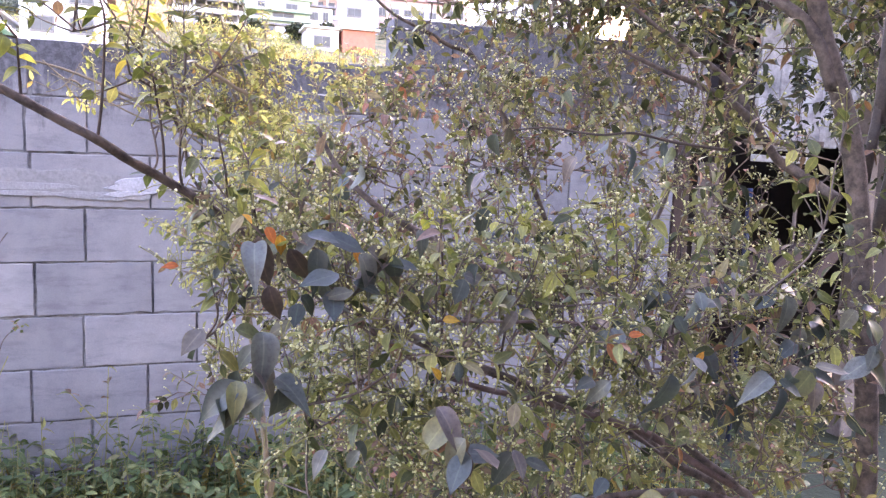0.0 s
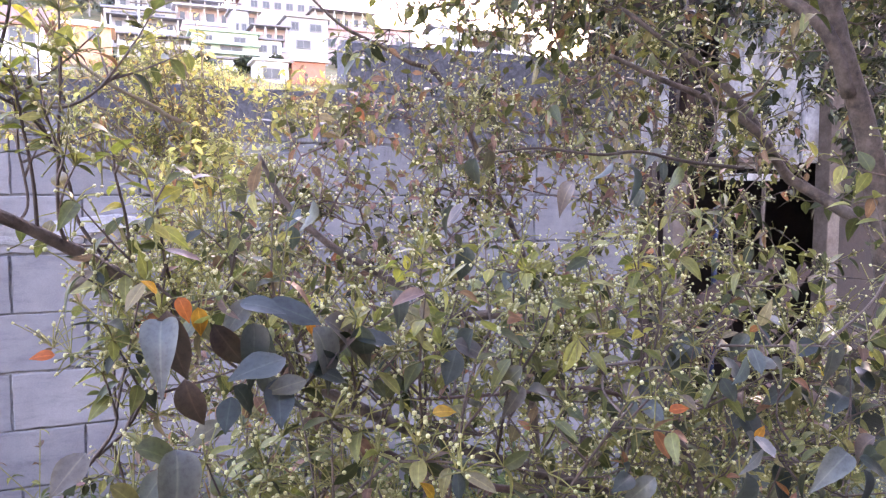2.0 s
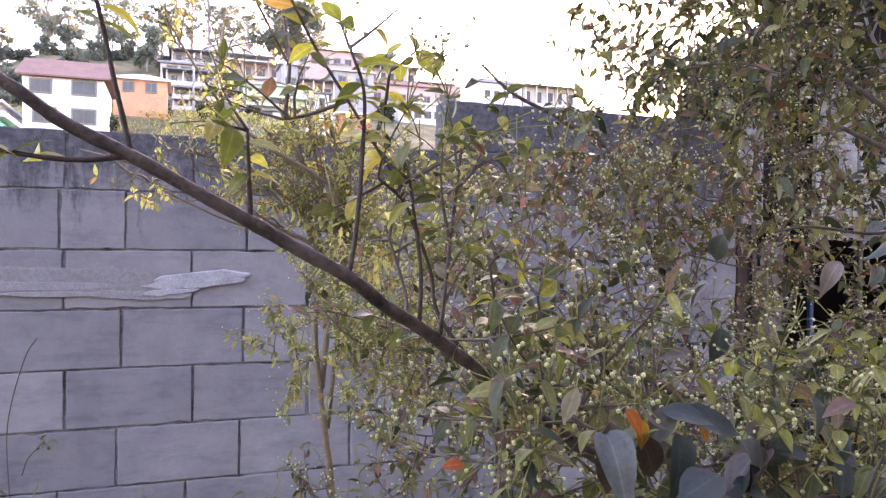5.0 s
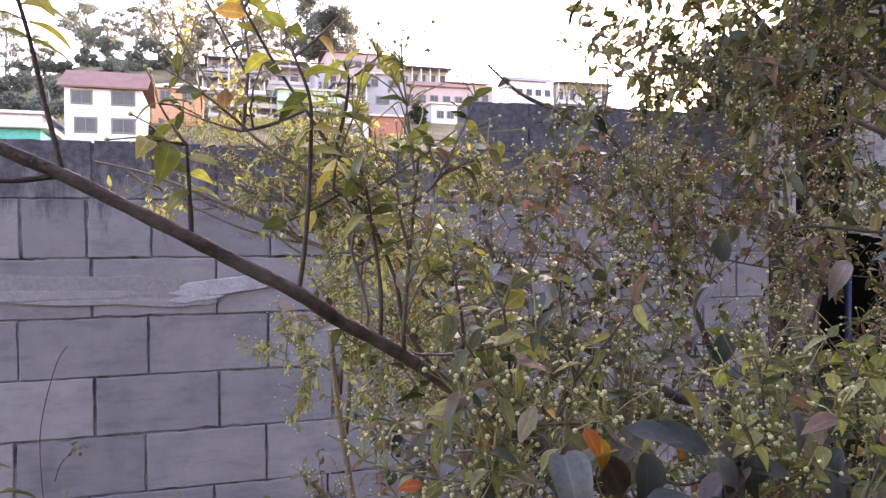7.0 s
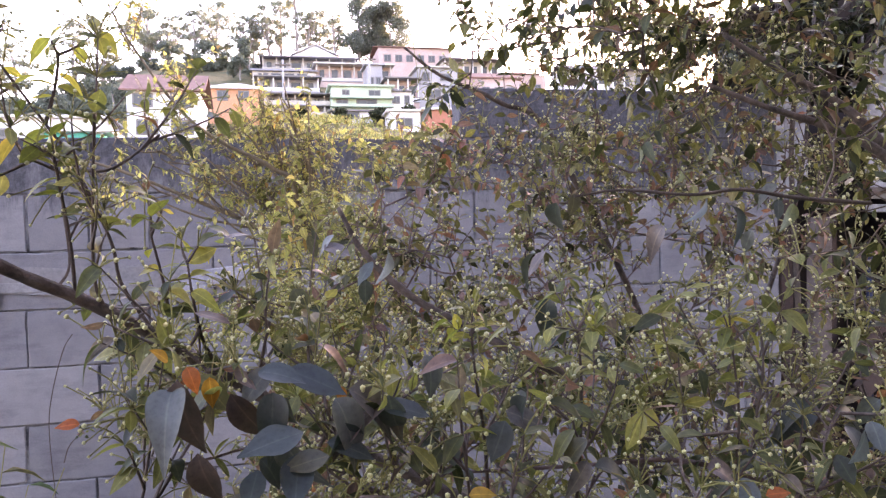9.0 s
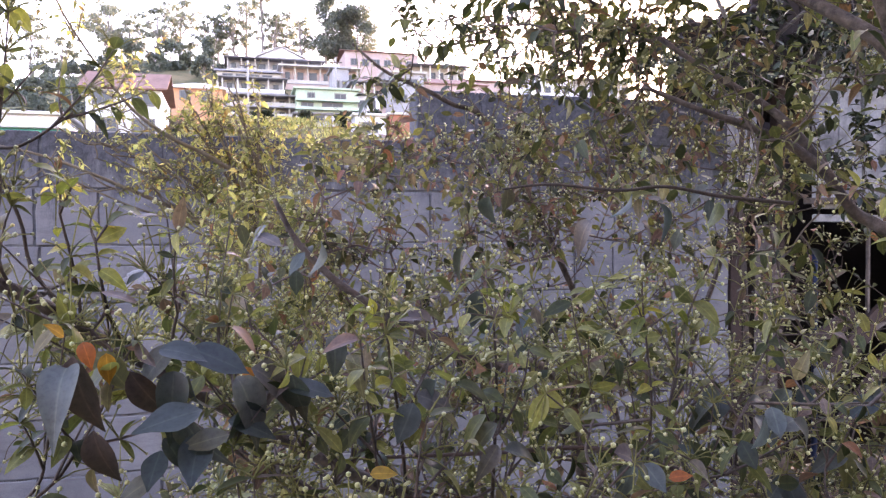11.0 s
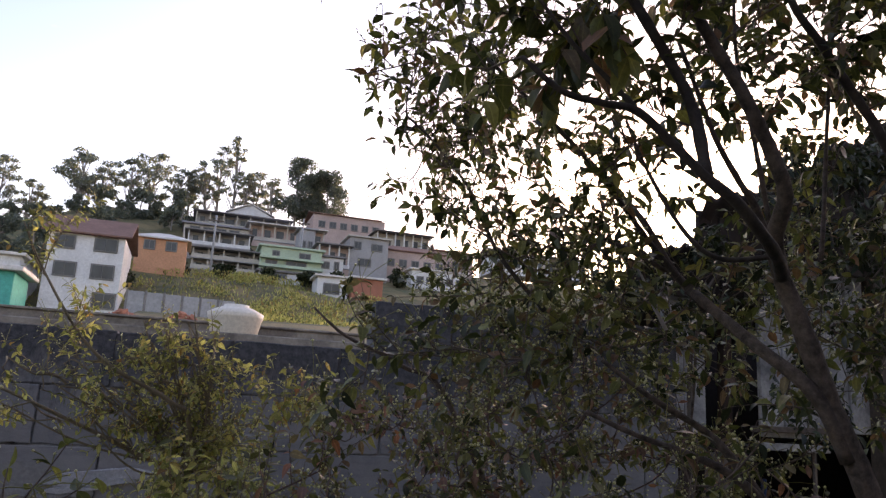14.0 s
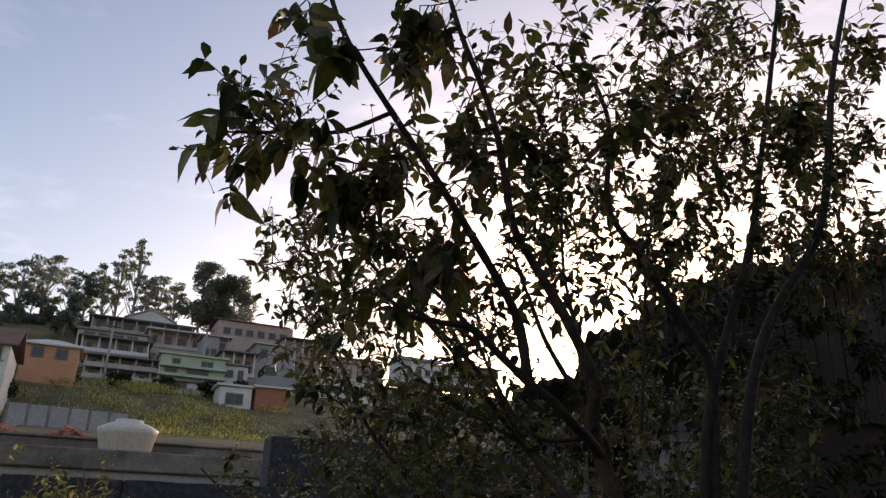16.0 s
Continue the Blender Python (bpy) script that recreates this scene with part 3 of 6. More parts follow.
def blotch(x0, x1, z0, z1, seed, n=72, rise_to=0.0):
    """A ragged, streaky outline between the limits."""
    pts = []
    for k in range(n):
        a = 2 * math.pi * k / n
        c, s = math.cos(a), math.sin(a)
        f = 0.9 + 0.55 * noise.noise((c * 1.6, s * 1.6, seed)) + 0.16 * noise.noise((c * 6, s * 6, seed + 5.0)) + 0.08 * noise.noise((c * 19, s * 19, seed))
        x = (x0 + x1) / 2 + c * (x1 - x0) / 2 * (0.85 + 0.15 * f)
        pts.append((x, (z0 + z1) / 2 + s * (z1 - z0) / 2 * f + rise_to * c))
    return pts


smear("cement_smear", blotch(-1.1, 0.34, 1.225, 1.365, 9.2), M_SMEAR2, "sandy grey cement patch", 0.0015)
for k, (x0, x1, z0, z1, up) in enumerate([(0.1, 0.42, 1.228, 1.272, -0.004), (-0.5, 0.2, 1.262, 1.298, 0.0), (-0.2, 0.3, 1.24, 1.262, -0.004)]):
    smear("cement_smear", blotch(x0, x1, z0, z1, 7.1 + k, rise_to=up), M_SMEAR3, "thin grey-white cement streak", 0.002 + 0.0006 * k)
for k, (x0, x1, z0, z1, up) in enumerate([(0.28, 0.61, 1.282, 1.33, 0.012), (0.25, 0.5, 1.268, 1.302, 0.01), (0.36, 0.6, 1.272, 1.3, 0.014), (0.255, 0.4, 1.242, 1.27, 0.006), (0.3, 0.44, 1.252, 1.27, 0.004)]):
    smear("cement_smear", blotch(x0, x1, z0, z1, 4.3 + 1.7 * k, rise_to=up), M_SMEAR, "whitish brushed cement streak", 0.004 + 0.0006 * k)


# ---- small junction box let into the wall ----
def junction_box():
    t = thing("junction_box", (-0.319, 2.994, 1.216), "small dark open electrical box set in the block wall", "electrical box")
    for x, z, sx, sz in ((0, 0, 0.058, 0.006), (0, 0.097, 0.058, 0.006), (-0.026, 0.006, 0.006, 0.091), (0.026, 0.006, 0.006, 0.091)):
        part("rim", box_mesh("rim", sx, 0.012, sz, M_GREY, 0.001), t, "grey plastic rim", pose(x, 0, z))
    part("backing", box_mesh("backing", 0.046, 0.004, 0.091, M_RUST_SHADE), t, "dark inside", pose(0, 0.004, 0.006))
    for x, z in ((-0.009, 0.068), (0.01, 0.066), (-0.006, 0.03)):
        part("terminal", box_mesh("terminal", 0.012, 0.008, 0.013, M_ZINC, 0.002), t, "pale terminal", pose(x, -0.003, z))


junction_box()


# ---- plain walls out of view, added to block skylight and close the yard ----
def light_block_wall(name, x, y, sx, sy, h, label):
    tagged(new(name, box_mesh(name, sx, sy, h, M_ASBESTOS, 0.01)), label, "wall", kind="structure").location = (x, y, -0.1)


light_block_wall("unseen_wall_south", 0.0, -2.6, 6.75, 0.15, 5.4, "unseen plain dark grey wall added to cut light from behind the camera")
light_block_wall("unseen_wall_east", 3.3, -0.8, 0.15, 3.4, 7.6, "unseen tall dark grey side wall added to shade the right of the yard")


# ---- shed beside the wall ----
def build_shed():
    shed = thing("shed", (3.0, 3.0, 0), "whitewashed old timber shed with dark openings and rusty stepped roof", "shed")
    o = Vector((3.0, 3.0, 0))

    def piece(name, x, y, z, sx, sy, sz, mat, label="", tilt=0.0, bevel=0.004, turn=0.0):
        return part(name, box_mesh(name, sx, sy, sz, mat, bevel), shed, label, Matrix.Translation(Vector((x, y, z)) - o) @ pose(0, 0, 0, 0, tilt, turn))

    # whitewashed boards, each with its own lean
    r = random.Random(17)
    for x, w, z0, z1 in ((2.748, 0.11, 1.56, 2.2), (2.868, 0.118, 1.54, 2.24), (3.3, 0.13, 1.575, 2.34), (3.437, 0.13, 1.58, 2.42), (3.573, 0.128, 1.57, 2.42), (3.707, 0.128, 1.56, 2.42), (3.84, 0.12, 1.57, 2.42)):
        piece("wall_board", x, 3.035 + r.uniform(-.006, .006), z0, w, 0.026, z1 - z0, M_LIME, "flaking whitewashed board", r.uniform(-.6, .6))
    for z in (1.475, 1.535):
        piece("slat", 3.43, 3.03, z, 0.4, 0.03, 0.035, M_LIME, "whitewashed louvre slat", r.uniform(-1, 1))
    piece("stick", 3.55, 3.05, 0.9, 0.018, 0.018, 0.62, M_WOOD, "thin grey stick", 1.0)
    piece("sill", 3.4, 3.0, 1.56, 0.46, 0.06, 0.028, M_WOOD, "weathered timber sill", -0.6)
    piece("wall_panel", 4.75, 3.05, 0.2, 1.5, 0.07, 2.3, M_RUST_SHADE, "weathered boarded panel with shade in its dark colour")
    piece("lintel", 3.4, 3.07, 2.3, 1.3, 0.08, 0.09, M_WOOD, "weathered timber lintel")
    piece("post", 2.915, 2.99, 0.0, 0.075, 0.07, 1.46, M_WOOD, "weathered grey timber post", 1.2)
    piece("post", 2.8, 3.05, 0.0, 0.06, 0.07, 1.54, M_DARKWOOD, "dark brown timber post")
    piece("post", 3.06, 3.1, 0.0, 0.05, 0.05, 2.28, M_DARKWOOD, "dark brown timber post", 1.0)
    piece("post", 3.95, 3.0, 0.0, 0.09, 0.09, 2.4, M_WOOD, "weathered timber post")
    # inner walls: the darkness of the shed's inside is painted on
    piece("side_wall", 3.1, 3.59, 0.0, 1.0, 0.06, 2.3, M_RUST_SHADE, turn=67)
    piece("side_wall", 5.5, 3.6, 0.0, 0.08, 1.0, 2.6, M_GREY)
    piece("rear_wall", 4.42, 4.06, 0.0, 2.2, 0.07, 2.6, M_RUST_SHADE, "rear wall coloured near-black for the shade inside the shed")
    # boards and rails heaped in the opening, coloured dark to stand for its shade
    for x, y, z, ln, w, t in ((3.35, 2.93, 0.86, 0.62, 0.09, -40), (3.5, 2.9, 0.78, 0.66, 0.07, -46), (3.2, 2.96, 0.9, 0.5, 0.08, -30)):
        piece("board", x, y, z, ln, 0.025, w, M_DARKWOOD, "leaning board with the opening's shade in its colour", t)
    # roof of overlapping corrugated sheets, stepped up to one side and falling to the rear
    for x0, x1, z0, z1 in ((2.47, 2.86, 2.3, 2.4), (2.84, 3.22, 2.6, 2.7), (3.2, 3.56, 2.78, 2.85), (3.53, 3.93, 2.98, 3.06), (3.9, 4.65, 3.17, 3.26), (4.6, 5.9, 3.27, 3.6)):
        verts, faces, n = [], [], 40
        for i in range(n + 1):
            u = i / n
            wav = 0.012 * math.sin(u * (x1 - x0) * 2 * math.pi / 0.076)
            x, zz = x0 + (x1 - x0) * u - o.x, z0 + (z1 - z0) * u + wav
            back = min(1.1, 0.42 * (x + o.x - 1.6)) - 0.02
            fall = max(0.35, (zz - 1.98) * 0.9)
            verts += [(x, 2.88 - o.y, zz), (x + 0.35 * back, 2.98 + back - o.y, zz - fall), (x, 2.88 - o.y, zz - 0.02), (x + 0.35 * back, 2.98 + back - o.y, zz - fall - 0.02)]
        for i in range(n):
            a = 4 * i
            faces += [(a, a + 4, a + 5, a + 1), (a + 2, a + 3, a + 7, a + 6), (a, a + 2, a + 6, a + 4), (a + 1, a + 5, a + 7, a + 3)]
        part("roof_sheet", mesh_of("roof_sheet", verts, faces, M_RUST_SHADE, True), shed, "rusty corrugated sheet")
    # boarded gable under the roof, its silhouette shade put into the dark colour
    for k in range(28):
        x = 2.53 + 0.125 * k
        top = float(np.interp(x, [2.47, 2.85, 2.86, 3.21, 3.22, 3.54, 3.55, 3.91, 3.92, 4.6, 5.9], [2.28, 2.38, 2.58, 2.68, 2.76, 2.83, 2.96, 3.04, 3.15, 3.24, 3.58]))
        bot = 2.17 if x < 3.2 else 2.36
        part("gable_board", box_mesh("gable_board", 0.12, 0.02, top - bot - r.uniform(0, .02), M_RUST_SHADE, 0.003), shed, "", Matrix.Translation(Vector((x, 2.965 + r.uniform(-.004, .004), bot - r.uniform(0, .03))) - o))
    return shed


build_shed()
bl = thing("pipe", (3.3, 3.12, 0.0), "dark blue plastic pipe standing in the shed opening", "pipe")
pv, pf = tube(np.array([(0, 0, -0.02), (0.01, 0, 0.7), (0.025, 0.01, 1.34)]), 0.014, 0.014, 14)
part("pipe_body", mesh_of("pipe_body", pv, pf, M_BLUE, True), bl)


# ---- neighbour's flat roof with tank ----
def build_neighbour():
    h = thing("flat_roofed_house", (-2.7, 19.5, 0.2), "low grey flat-roofed house with stepped parapet behind the wall", "house")
    part("wall", box_mesh("wall", 15.6, 2.9, 2.5, M_GREY, 0.02), h, m=pose(0, 0.3, -0.05))
    part("roof", box_mesh("roof", 15.9, 3.3, 0.43, M_STAINED, 0.03), h, "grey concrete roof slab with stained edge", pose(0, 0.3, 2.455))
    part("parapet", box_mesh("parapet", 15.7, 0.18, 0.34, M_STAINED, 0.02), h, "dark upper parapet", pose(0, 0.75, 2.889))
    part("coping", box_mesh("coping", 15.9, 0.34, 0.06, M_STAINED, 0.015), h, "grey coping slab", pose(0, 0.75, 3.232))
    tank = thing("water_tank", (1.66, 18.95, 3.088), "cream plastic round water tank with domed lid on a flat roof", "water tank")
    prof = [(0.0, 0.0), (0.52, 0.0), (0.56, 0.03), (0.64, 0.4), (0.66, 0.42), (0.66, 0.5), (0.64, 0.52)]
    lid = [(0.67, 0.48), (0.67, 0.53), (0.48, 0.63), (0.31, 0.69), (0.3, 0.74), (0.14, 0.76), (0.0, 0.76)]
    for name, pr, lab in (("tank_body", prof, ""), ("lid", lid, "cream domed lid")):
        v = [(r * math.cos(a * math.pi / 16), r * math.sin(a * math.pi / 16), z) for r, z in pr for a in range(32)]
        f = [(i * 32 + a, i * 32 + (a + 1) % 32, (i + 1) * 32 + (a + 1) % 32, (i + 1) * 32 + a) for i in range(len(pr) - 1) for a in range(32)]
        part(name, mesh_of(name, v, f, M_TANK, True), tank, lab)


build_neighbour()


# ---- houses on the hill ----
def house(name, label, x0, x1, y, z0, z1, wall_mat, roof="flat", roof_mat=None, depth=6.0, windows=(), pitch=1.2, over=0.35, foot=None, bands=(), group="houses on the hill"):
    """z0..z1 is the visible wall; it stands down to the slope. windows: (x, z, w, h) of each."""
    base = rise(y) - 0.8 if foot is None else foot
    base = min(base, z0)
    cx = (x0 + x1) / 2
    h = thing(name, (cx, y, base), label, "house", group)
    part("wall", box_mesh("wall", x1 - x0, depth, z1 - base, wall_mat, 0.03), h, m=pose(0, depth / 2, 0))
    rm = roof_mat or M_ASBESTOS
    w, d, zt = x1 - x0 + 2 * over, depth + 2 * over, z1 - base
    if roof == "flat":
        part("roof", box_mesh("roof", w, d, 0.22, rm, 0.03), h, m=pose(0, depth / 2, zt + 0.002))
    else:
        hw, t = w / 2, 0.12
        if roof == "gable_front":
            pts = [(-hw, 0), (0, pitch), (hw, 0)]
            v = [(px, yy, zt + pz + dz) for yy in (-over, depth + over) for px, pz in pts for dz in (0.003, t)]
            f = [(0, 2, 3, 1), (2, 4, 5, 3), (6, 7, 9, 8), (8, 9, 11, 10), (1, 3, 9, 7), (3, 5, 11, 9), (0, 6, 8, 2), (2, 8, 10, 4), (0, 1, 7, 6), (4, 10, 11, 5)]
            g = [(-hw + over, 0.01, zt), (hw - over, 0.01, zt), (0, 0.01, zt + pitch * 0.98)]
            part("gable", mesh_of("gable", g + [(a, b + 0.15, c) for a, b, c in g], [(0, 1, 2), (3, 5, 4), (0, 2, 5, 3), (1, 4, 5, 2)], wall_mat), h)
        elif roof == "hip":
            q = min(depth / 2, hw) * 0.8
            v = [(-hw, -over, zt), (hw, -over, zt), (hw, depth + over, zt), (-hw, depth + over, zt), (-hw + q, depth / 2, zt + pitch), (hw - q, depth / 2, zt + pitch)]
            v += [(a, b, c - 0.14) for a, b, c in v[:4]]
            f = [(0, 1, 5, 4), (1, 2, 5), (2, 3, 4, 5), (3, 0, 4), (0, 6, 7, 1), (1, 7, 8, 2), (2, 8, 9, 3), (3, 9, 6, 0), (6, 9, 8, 7)]
        else:
            pts = [(-over, 0), (depth / 2, pitch), (depth + over, 0)]
            v = [(px, yy, zt + pz + dz) for px in (-hw, hw) for yy, pz in pts for dz in (0.003, t)]
            f = [(0, 1, 3, 2), (2, 3, 5, 4), (6, 8, 9, 7), (8, 10, 11, 9), (1, 7, 9, 3), (3, 9, 11, 5), (0, 2, 8, 6), (2, 4, 10, 8), (0, 6, 7, 1), (4, 5, 11, 10)]
        part("roof", mesh_of("roof", v, f, rm), h)
    for wx, wz, ww, wh in windows:
        win = part("window", box_mesh("window", ww + 0.16, 0.12, wh + 0.16, M_FRAME, 0.01), h, m=pose(wx - cx, -0.03, wz - base - 0.08))
        half = ww / 2 - 0.05
        for sx in (-1, 1):
            part("pane", box_mesh("pane", half, 0.03, wh - 0.08, M_GLASS), win, m=pose(sx * (half / 2 + 0.025), -0.065, 0.12))
    for bz, bh, bmat, proud in bands:
        part("balcony", box_mesh("balcony", x1 - x0 + 0.3, proud, bh, bmat, 0.02), h, "", pose(0, -proud / 2 - 0.004, bz - base))
    return h


def row_of(x0, x1, z, n, w, h):
    return [(x0 + (x1 - x0) * (k + 0.5) / n, z, w, h) for k in range(n)]


def terrace(label, x0, x1, y, z0, z1, floors, wall_mat, rail_mat, roof_mat, cols=4, depth=5.0, recess=1.3, rail=0.42, over=0.4):
    """A house with open galleries, one above the other, between z0 and z1."""
    base = min(rise(y) - 0.8, z0)
    cx, w = (x0 + x1) / 2, x1 - x0
    h = thing("terrace_house", (cx, y, base), label, "house", "houses on the hill")
    part("wall", box_mesh("wall", w, depth, z1 - base, wall_mat, 0.03), h, m=pose(0, recess + depth / 2, 0))
    if z0 - base > 0.1:
        part("plinth", box_mesh("plinth", w, recess - 0.004, z0 - base - 0.004, wall_mat, 0.03), h, m=pose(0, recess / 2 - 0.002, 0))
    step = (z1 - z0) / floors
    for k in range(floors):
        z = z0 - base + step * k
        part("floor_slab", box_mesh("floor_slab", w + 0.2, recess + 0.1, 0.14, M_GREY, 0.02), h, m=pose(0, recess / 2 - 0.06, z))
        part("railing_wall", box_mesh("railing_wall", w + 0.1, 0.1, rail, rail_mat, 0.02), h, m=pose(0, 0.06, z + 0.142))
        for c in range(cols + 1):
            part("column", box_mesh("column", 0.16, 0.16, step - 0.15, rail_mat, 0.01), h, m=pose(-w / 2 + 0.1 + (w - 0.2) * c / cols, 0.2, z + 0.143))
        for c in range(cols):
            ww = w / cols * (0.35 + 0.25 * ((c * 7 + k * 3) % 3) / 2)
            part("window", box_mesh("window", ww, 0.06, step * 0.5, M_GLASS, 0.01), h, m=pose(-w / 2 + w * (c + 0.5) / cols, recess - 0.02, z + step * 0.28))
    part("roof", box_mesh("roof", w + 2 * over, depth + recess + 2 * over, 0.16, roof_mat, 0.02), h, m=pose(0, (depth + recess) / 2, z1 - base + 0.004))
    return h


house("house", "white two-storey house with brown clay tile roof", -10.0, -4.74, 60, 7.16, 12.95, M_WHITE, "gable", M_TILE, 7, [(-6.04, 11.85, 1.5, 0.95), (-8.85, 11.85, 1.3, 0.9), (-6.04, 9.77, 1.5, 1.0), (-8.59, 9.77, 1.4, 1.0), (-5.68, 7.58, 1.5, 1.1)], 1.9, 0.45)
house("house", "small orange house with pale hipped roof and two arched windows", -4.98, -0.55, 72, 13.7, 15.75, M_ORANGE, "hip", M_ZINC, 5, [(-3.8, 14.6, 0.85, 0.8), (-1.9, 14.6, 0.85, 0.8)], 0.9)
house("house", "teal painted box building with pale flat roof edge", -8.9, -6.55, 35, 4.74, 6.32, M_TEAL, "flat", M_ZINC, 3.0)
house("house", "long low white building with grey sheet roof", -24.02, -11.1, 58, 8.4, 10.55, M_WHITE, "flat", M_ZINC, 7, [(-14.02, 9.24, 0.9, 0.5), (-17.7, 9.24, 0.9, 0.5)], 0.8)
terrace("long grey house with two pale open galleries", -0.19, 8.3, 86.5, 15.5, 18.0, 2, M_GREY, M_BEIGE, M_ASBESTOS, 5)
terrace("grey house with dark gallery under a cement sheet roof", -0.97, 6.3, 92, 19.3, 21.1, 1, M_GREY, M_WHITE, M_ASBESTOS, 4)
house("house", "long grey house with dark cement sheet roof", -1.79, 6.6, 103, 22.73, 24.2, M_BEIGE, "gable", M_ASBESTOS, 6, row_of(-1.23, 5.59, 23.2, 4, 1.2, 0.7), 0.9)
terrace("low brown house with long pale roof edge", 6.7, 17.2, 104, 23.2, 25.6, 1, M_PINK, M_BEIGE, M_ZINC, 6)
house("house", "white gabled house on the crest", 3.86, 10.36, 112, 26.96, 28.6, M_WHITE, "gable_front", M_ZINC, 7, row_of(4.48, 9.8, 27.9, 3, 0.9, 0.5), 1.6)
terrace("long low house with dark gallery below the crest", -0.5, 12.6, 107.5, 25.2, 27.2, 1, M_GREY, M_BEIGE, M_ASBESTOS, 7)
house("house", "pale green two-level house with flat roof", 7.2, 14.05, 85, 16.41, 18.7, M_GREEN, "flat", M_GREEN, 6, [(8.83, 17.76, 0.7, 0.5), (12.11, 17.66, 1.2, 0.6), (11.2, 16.75, 2.2, 0.45), (8.4, 16.75, 1.2, 0.4)], bands=((17.3, 0.25, M_GREEN, 0.8), (16.31, 0.3, M_GREEN, 0.8),))
house("house", "whitewashed terrace base wall with dark gaps", 7.0, 15.5, 82.5, 13.9, 15.4, M_WHITE, "flat", M_ASBESTOS, 2.0, [(9.2, 14.75, 1.5, 0.6), (11.6, 14.75, 0.8, 0.6), (13.6, 14.7, 1.7, 0.7)])
house("house", "narrow raw concrete tower house", 12.66, 14.7, 96, 19.15, 23.73, M_GREY, "flat", M_GREY, 4, row_of(12.76, 14.6, 21.34, 2, 0.5, 0.8))
house("house", "white flat-roofed house with dark windows", 13.99, 17.0, 87, 16.4, 18.6, M_WHITE, "flat", M_ASBESTOS, 2.5, [(14.9, 17.3, 0.8, 0.7), (16.2, 17.2, 0.5, 0.9)])
house("house", "wide pink house with flat roof", 16.22, 27.35, 110, 25.9, 29.65, M_PINK, "gable", M_TILE, 7, row_of(16.73, 26.74, 27.67, 6, 0.9, 0.9), 1.0)
house("house", "raw grey house with pale patches", 18.4, 23.4, 91, 18.2, 22.4, M_GREY, "flat", M_BEIGE, 5, [(19.4, 20.9, 0.8, 0.9), (21.9, 20.9, 1.3, 0.8), (20.4, 18.8, 1.6, 0.9)])
terrace("small pink house with an open gallery", 14.4, 18.3, 90, 17.9, 20.8, 1, M_PINK, M_WHITE, M_ASBESTOS, 3)
terrace("beige house with open columned gallery", 24.15, 32.27, 101, 23.0, 26.0, 1, M_BEIGE, M_WHITE, M_ASBESTOS, 6)
house("house", "pink house with clay tile roof", 23.11, 32.23, 93, 18.92, 21.82, M_PINK, "hip", M_TILE, 6, row_of(23.52, 31.82, 19.64, 5, 0.9, 0.9), 1.2)
house("house", "low white house with windows", 26.39, 33.95, 90, 16.42, 18.89, M_WHITE, "flat", M_ZINC, 2.5, row_of(26.89, 33.55, 17.24, 5, 0.8, 0.8))
house("house", "red-painted long house with small windows", 30.36, 40.77, 106, 21.27, 25.2, M_PINK, "gable", M_TILE, 6, row_of(30.76, 40.26, 22.82, 6, 0.9, 0.9), 0.9)
house("house", "white house with dark flat roof at the edge of the hill", 49.93, 58.15, 121, 25.87, 29.68, M_WHITE, "gable", M_ASBESTOS, 6, row_of(50.63, 57.65, 27.31, 4, 0.9, 1.0), 1.3)
terrace("white house with a dark open gallery", 58.5, 69.17, 120, 25.9, 29.7, 1, M_BEIGE, M_WHITE, M_ASBESTOS, 5)
house("garage", "red brick garage with pale roof slab", 15.9, 19.2, 75.5, 12.3, 14.5, M_BRICK, "flat", M_ZINC, 3.5)
house("garage", "pale carport with dark opening", 12.4, 15.6, 76, 12.4, 14.4, M_WHITE, "flat", M_ZINC, 3.5, [(13.9, 12.7, 1.6, 1.0)])


def pole(x, y, h):
    p = thing("utility_pole", (x, y, rise(y) - 0.3), "grey concrete utility pole on the hill", "pole", "poles on the hill")
    v, f = tube(np.array([(0, 0, 0), (0, 0, h / 2), (0, 0, h)]), 0.16, 0.1, 8)
    part("shaft", mesh_of("shaft", v, f, M_GREY, True), p)
    part("crossarm", box_mesh("crossarm", 1.6, 0.12, 0.14, M_WOOD, 0.01), p, m=pose(0, -0.14, h - 0.7))


pole(1.9, 82, 6.8)
pole(12.5, 92, 7.2)


def block_fence():
    f = thing("garden_fence", (-2.7, 42, hill(-1.5, 42)), "grey precast fence panels with dark posts below the slope", "fence")
    for k in range(6):
        z = -0.15 - 0.02 * k
        part("panel", box_mesh("panel", 0.8, 0.1, 1.25, M_GREY, 0.02), f, m=pose(0.45 + 0.92 * k, 0, z))
        part("post", box_mesh("post", 0.11, 0.14, 1.32, M_ASBESTOS, 0.01), f, m=pose(0.92 * k, 0, z))


def brick_heap(x, y, seed):
    """Loose bricks and red earth thrown on a low heap."""
    g = random.Random(seed)
    h = thing("brick_heap", (x, y, hill(x, y)), "heap of loose red bricks on bare earth", "bricks", "heaps by the fence")
    for k in range(46):
        a, r = g.uniform(0, 6.28), g.uniform(0, 1) ** 0.6
        part("brick", HEAP_BRICK, h, m=pose(1.1 * r * math.cos(a), 0.7 * r * math.sin(a), 0.55 * (1 - r) + g.uniform(-0.05, 0.12), g.uniform(-40, 40), g.uniform(-40, 40), g.uniform(0, 180)))


HEAP_BRICK = box_mesh("brick", 0.34, 0.2, 0.18, M_BRICK, 0.01)
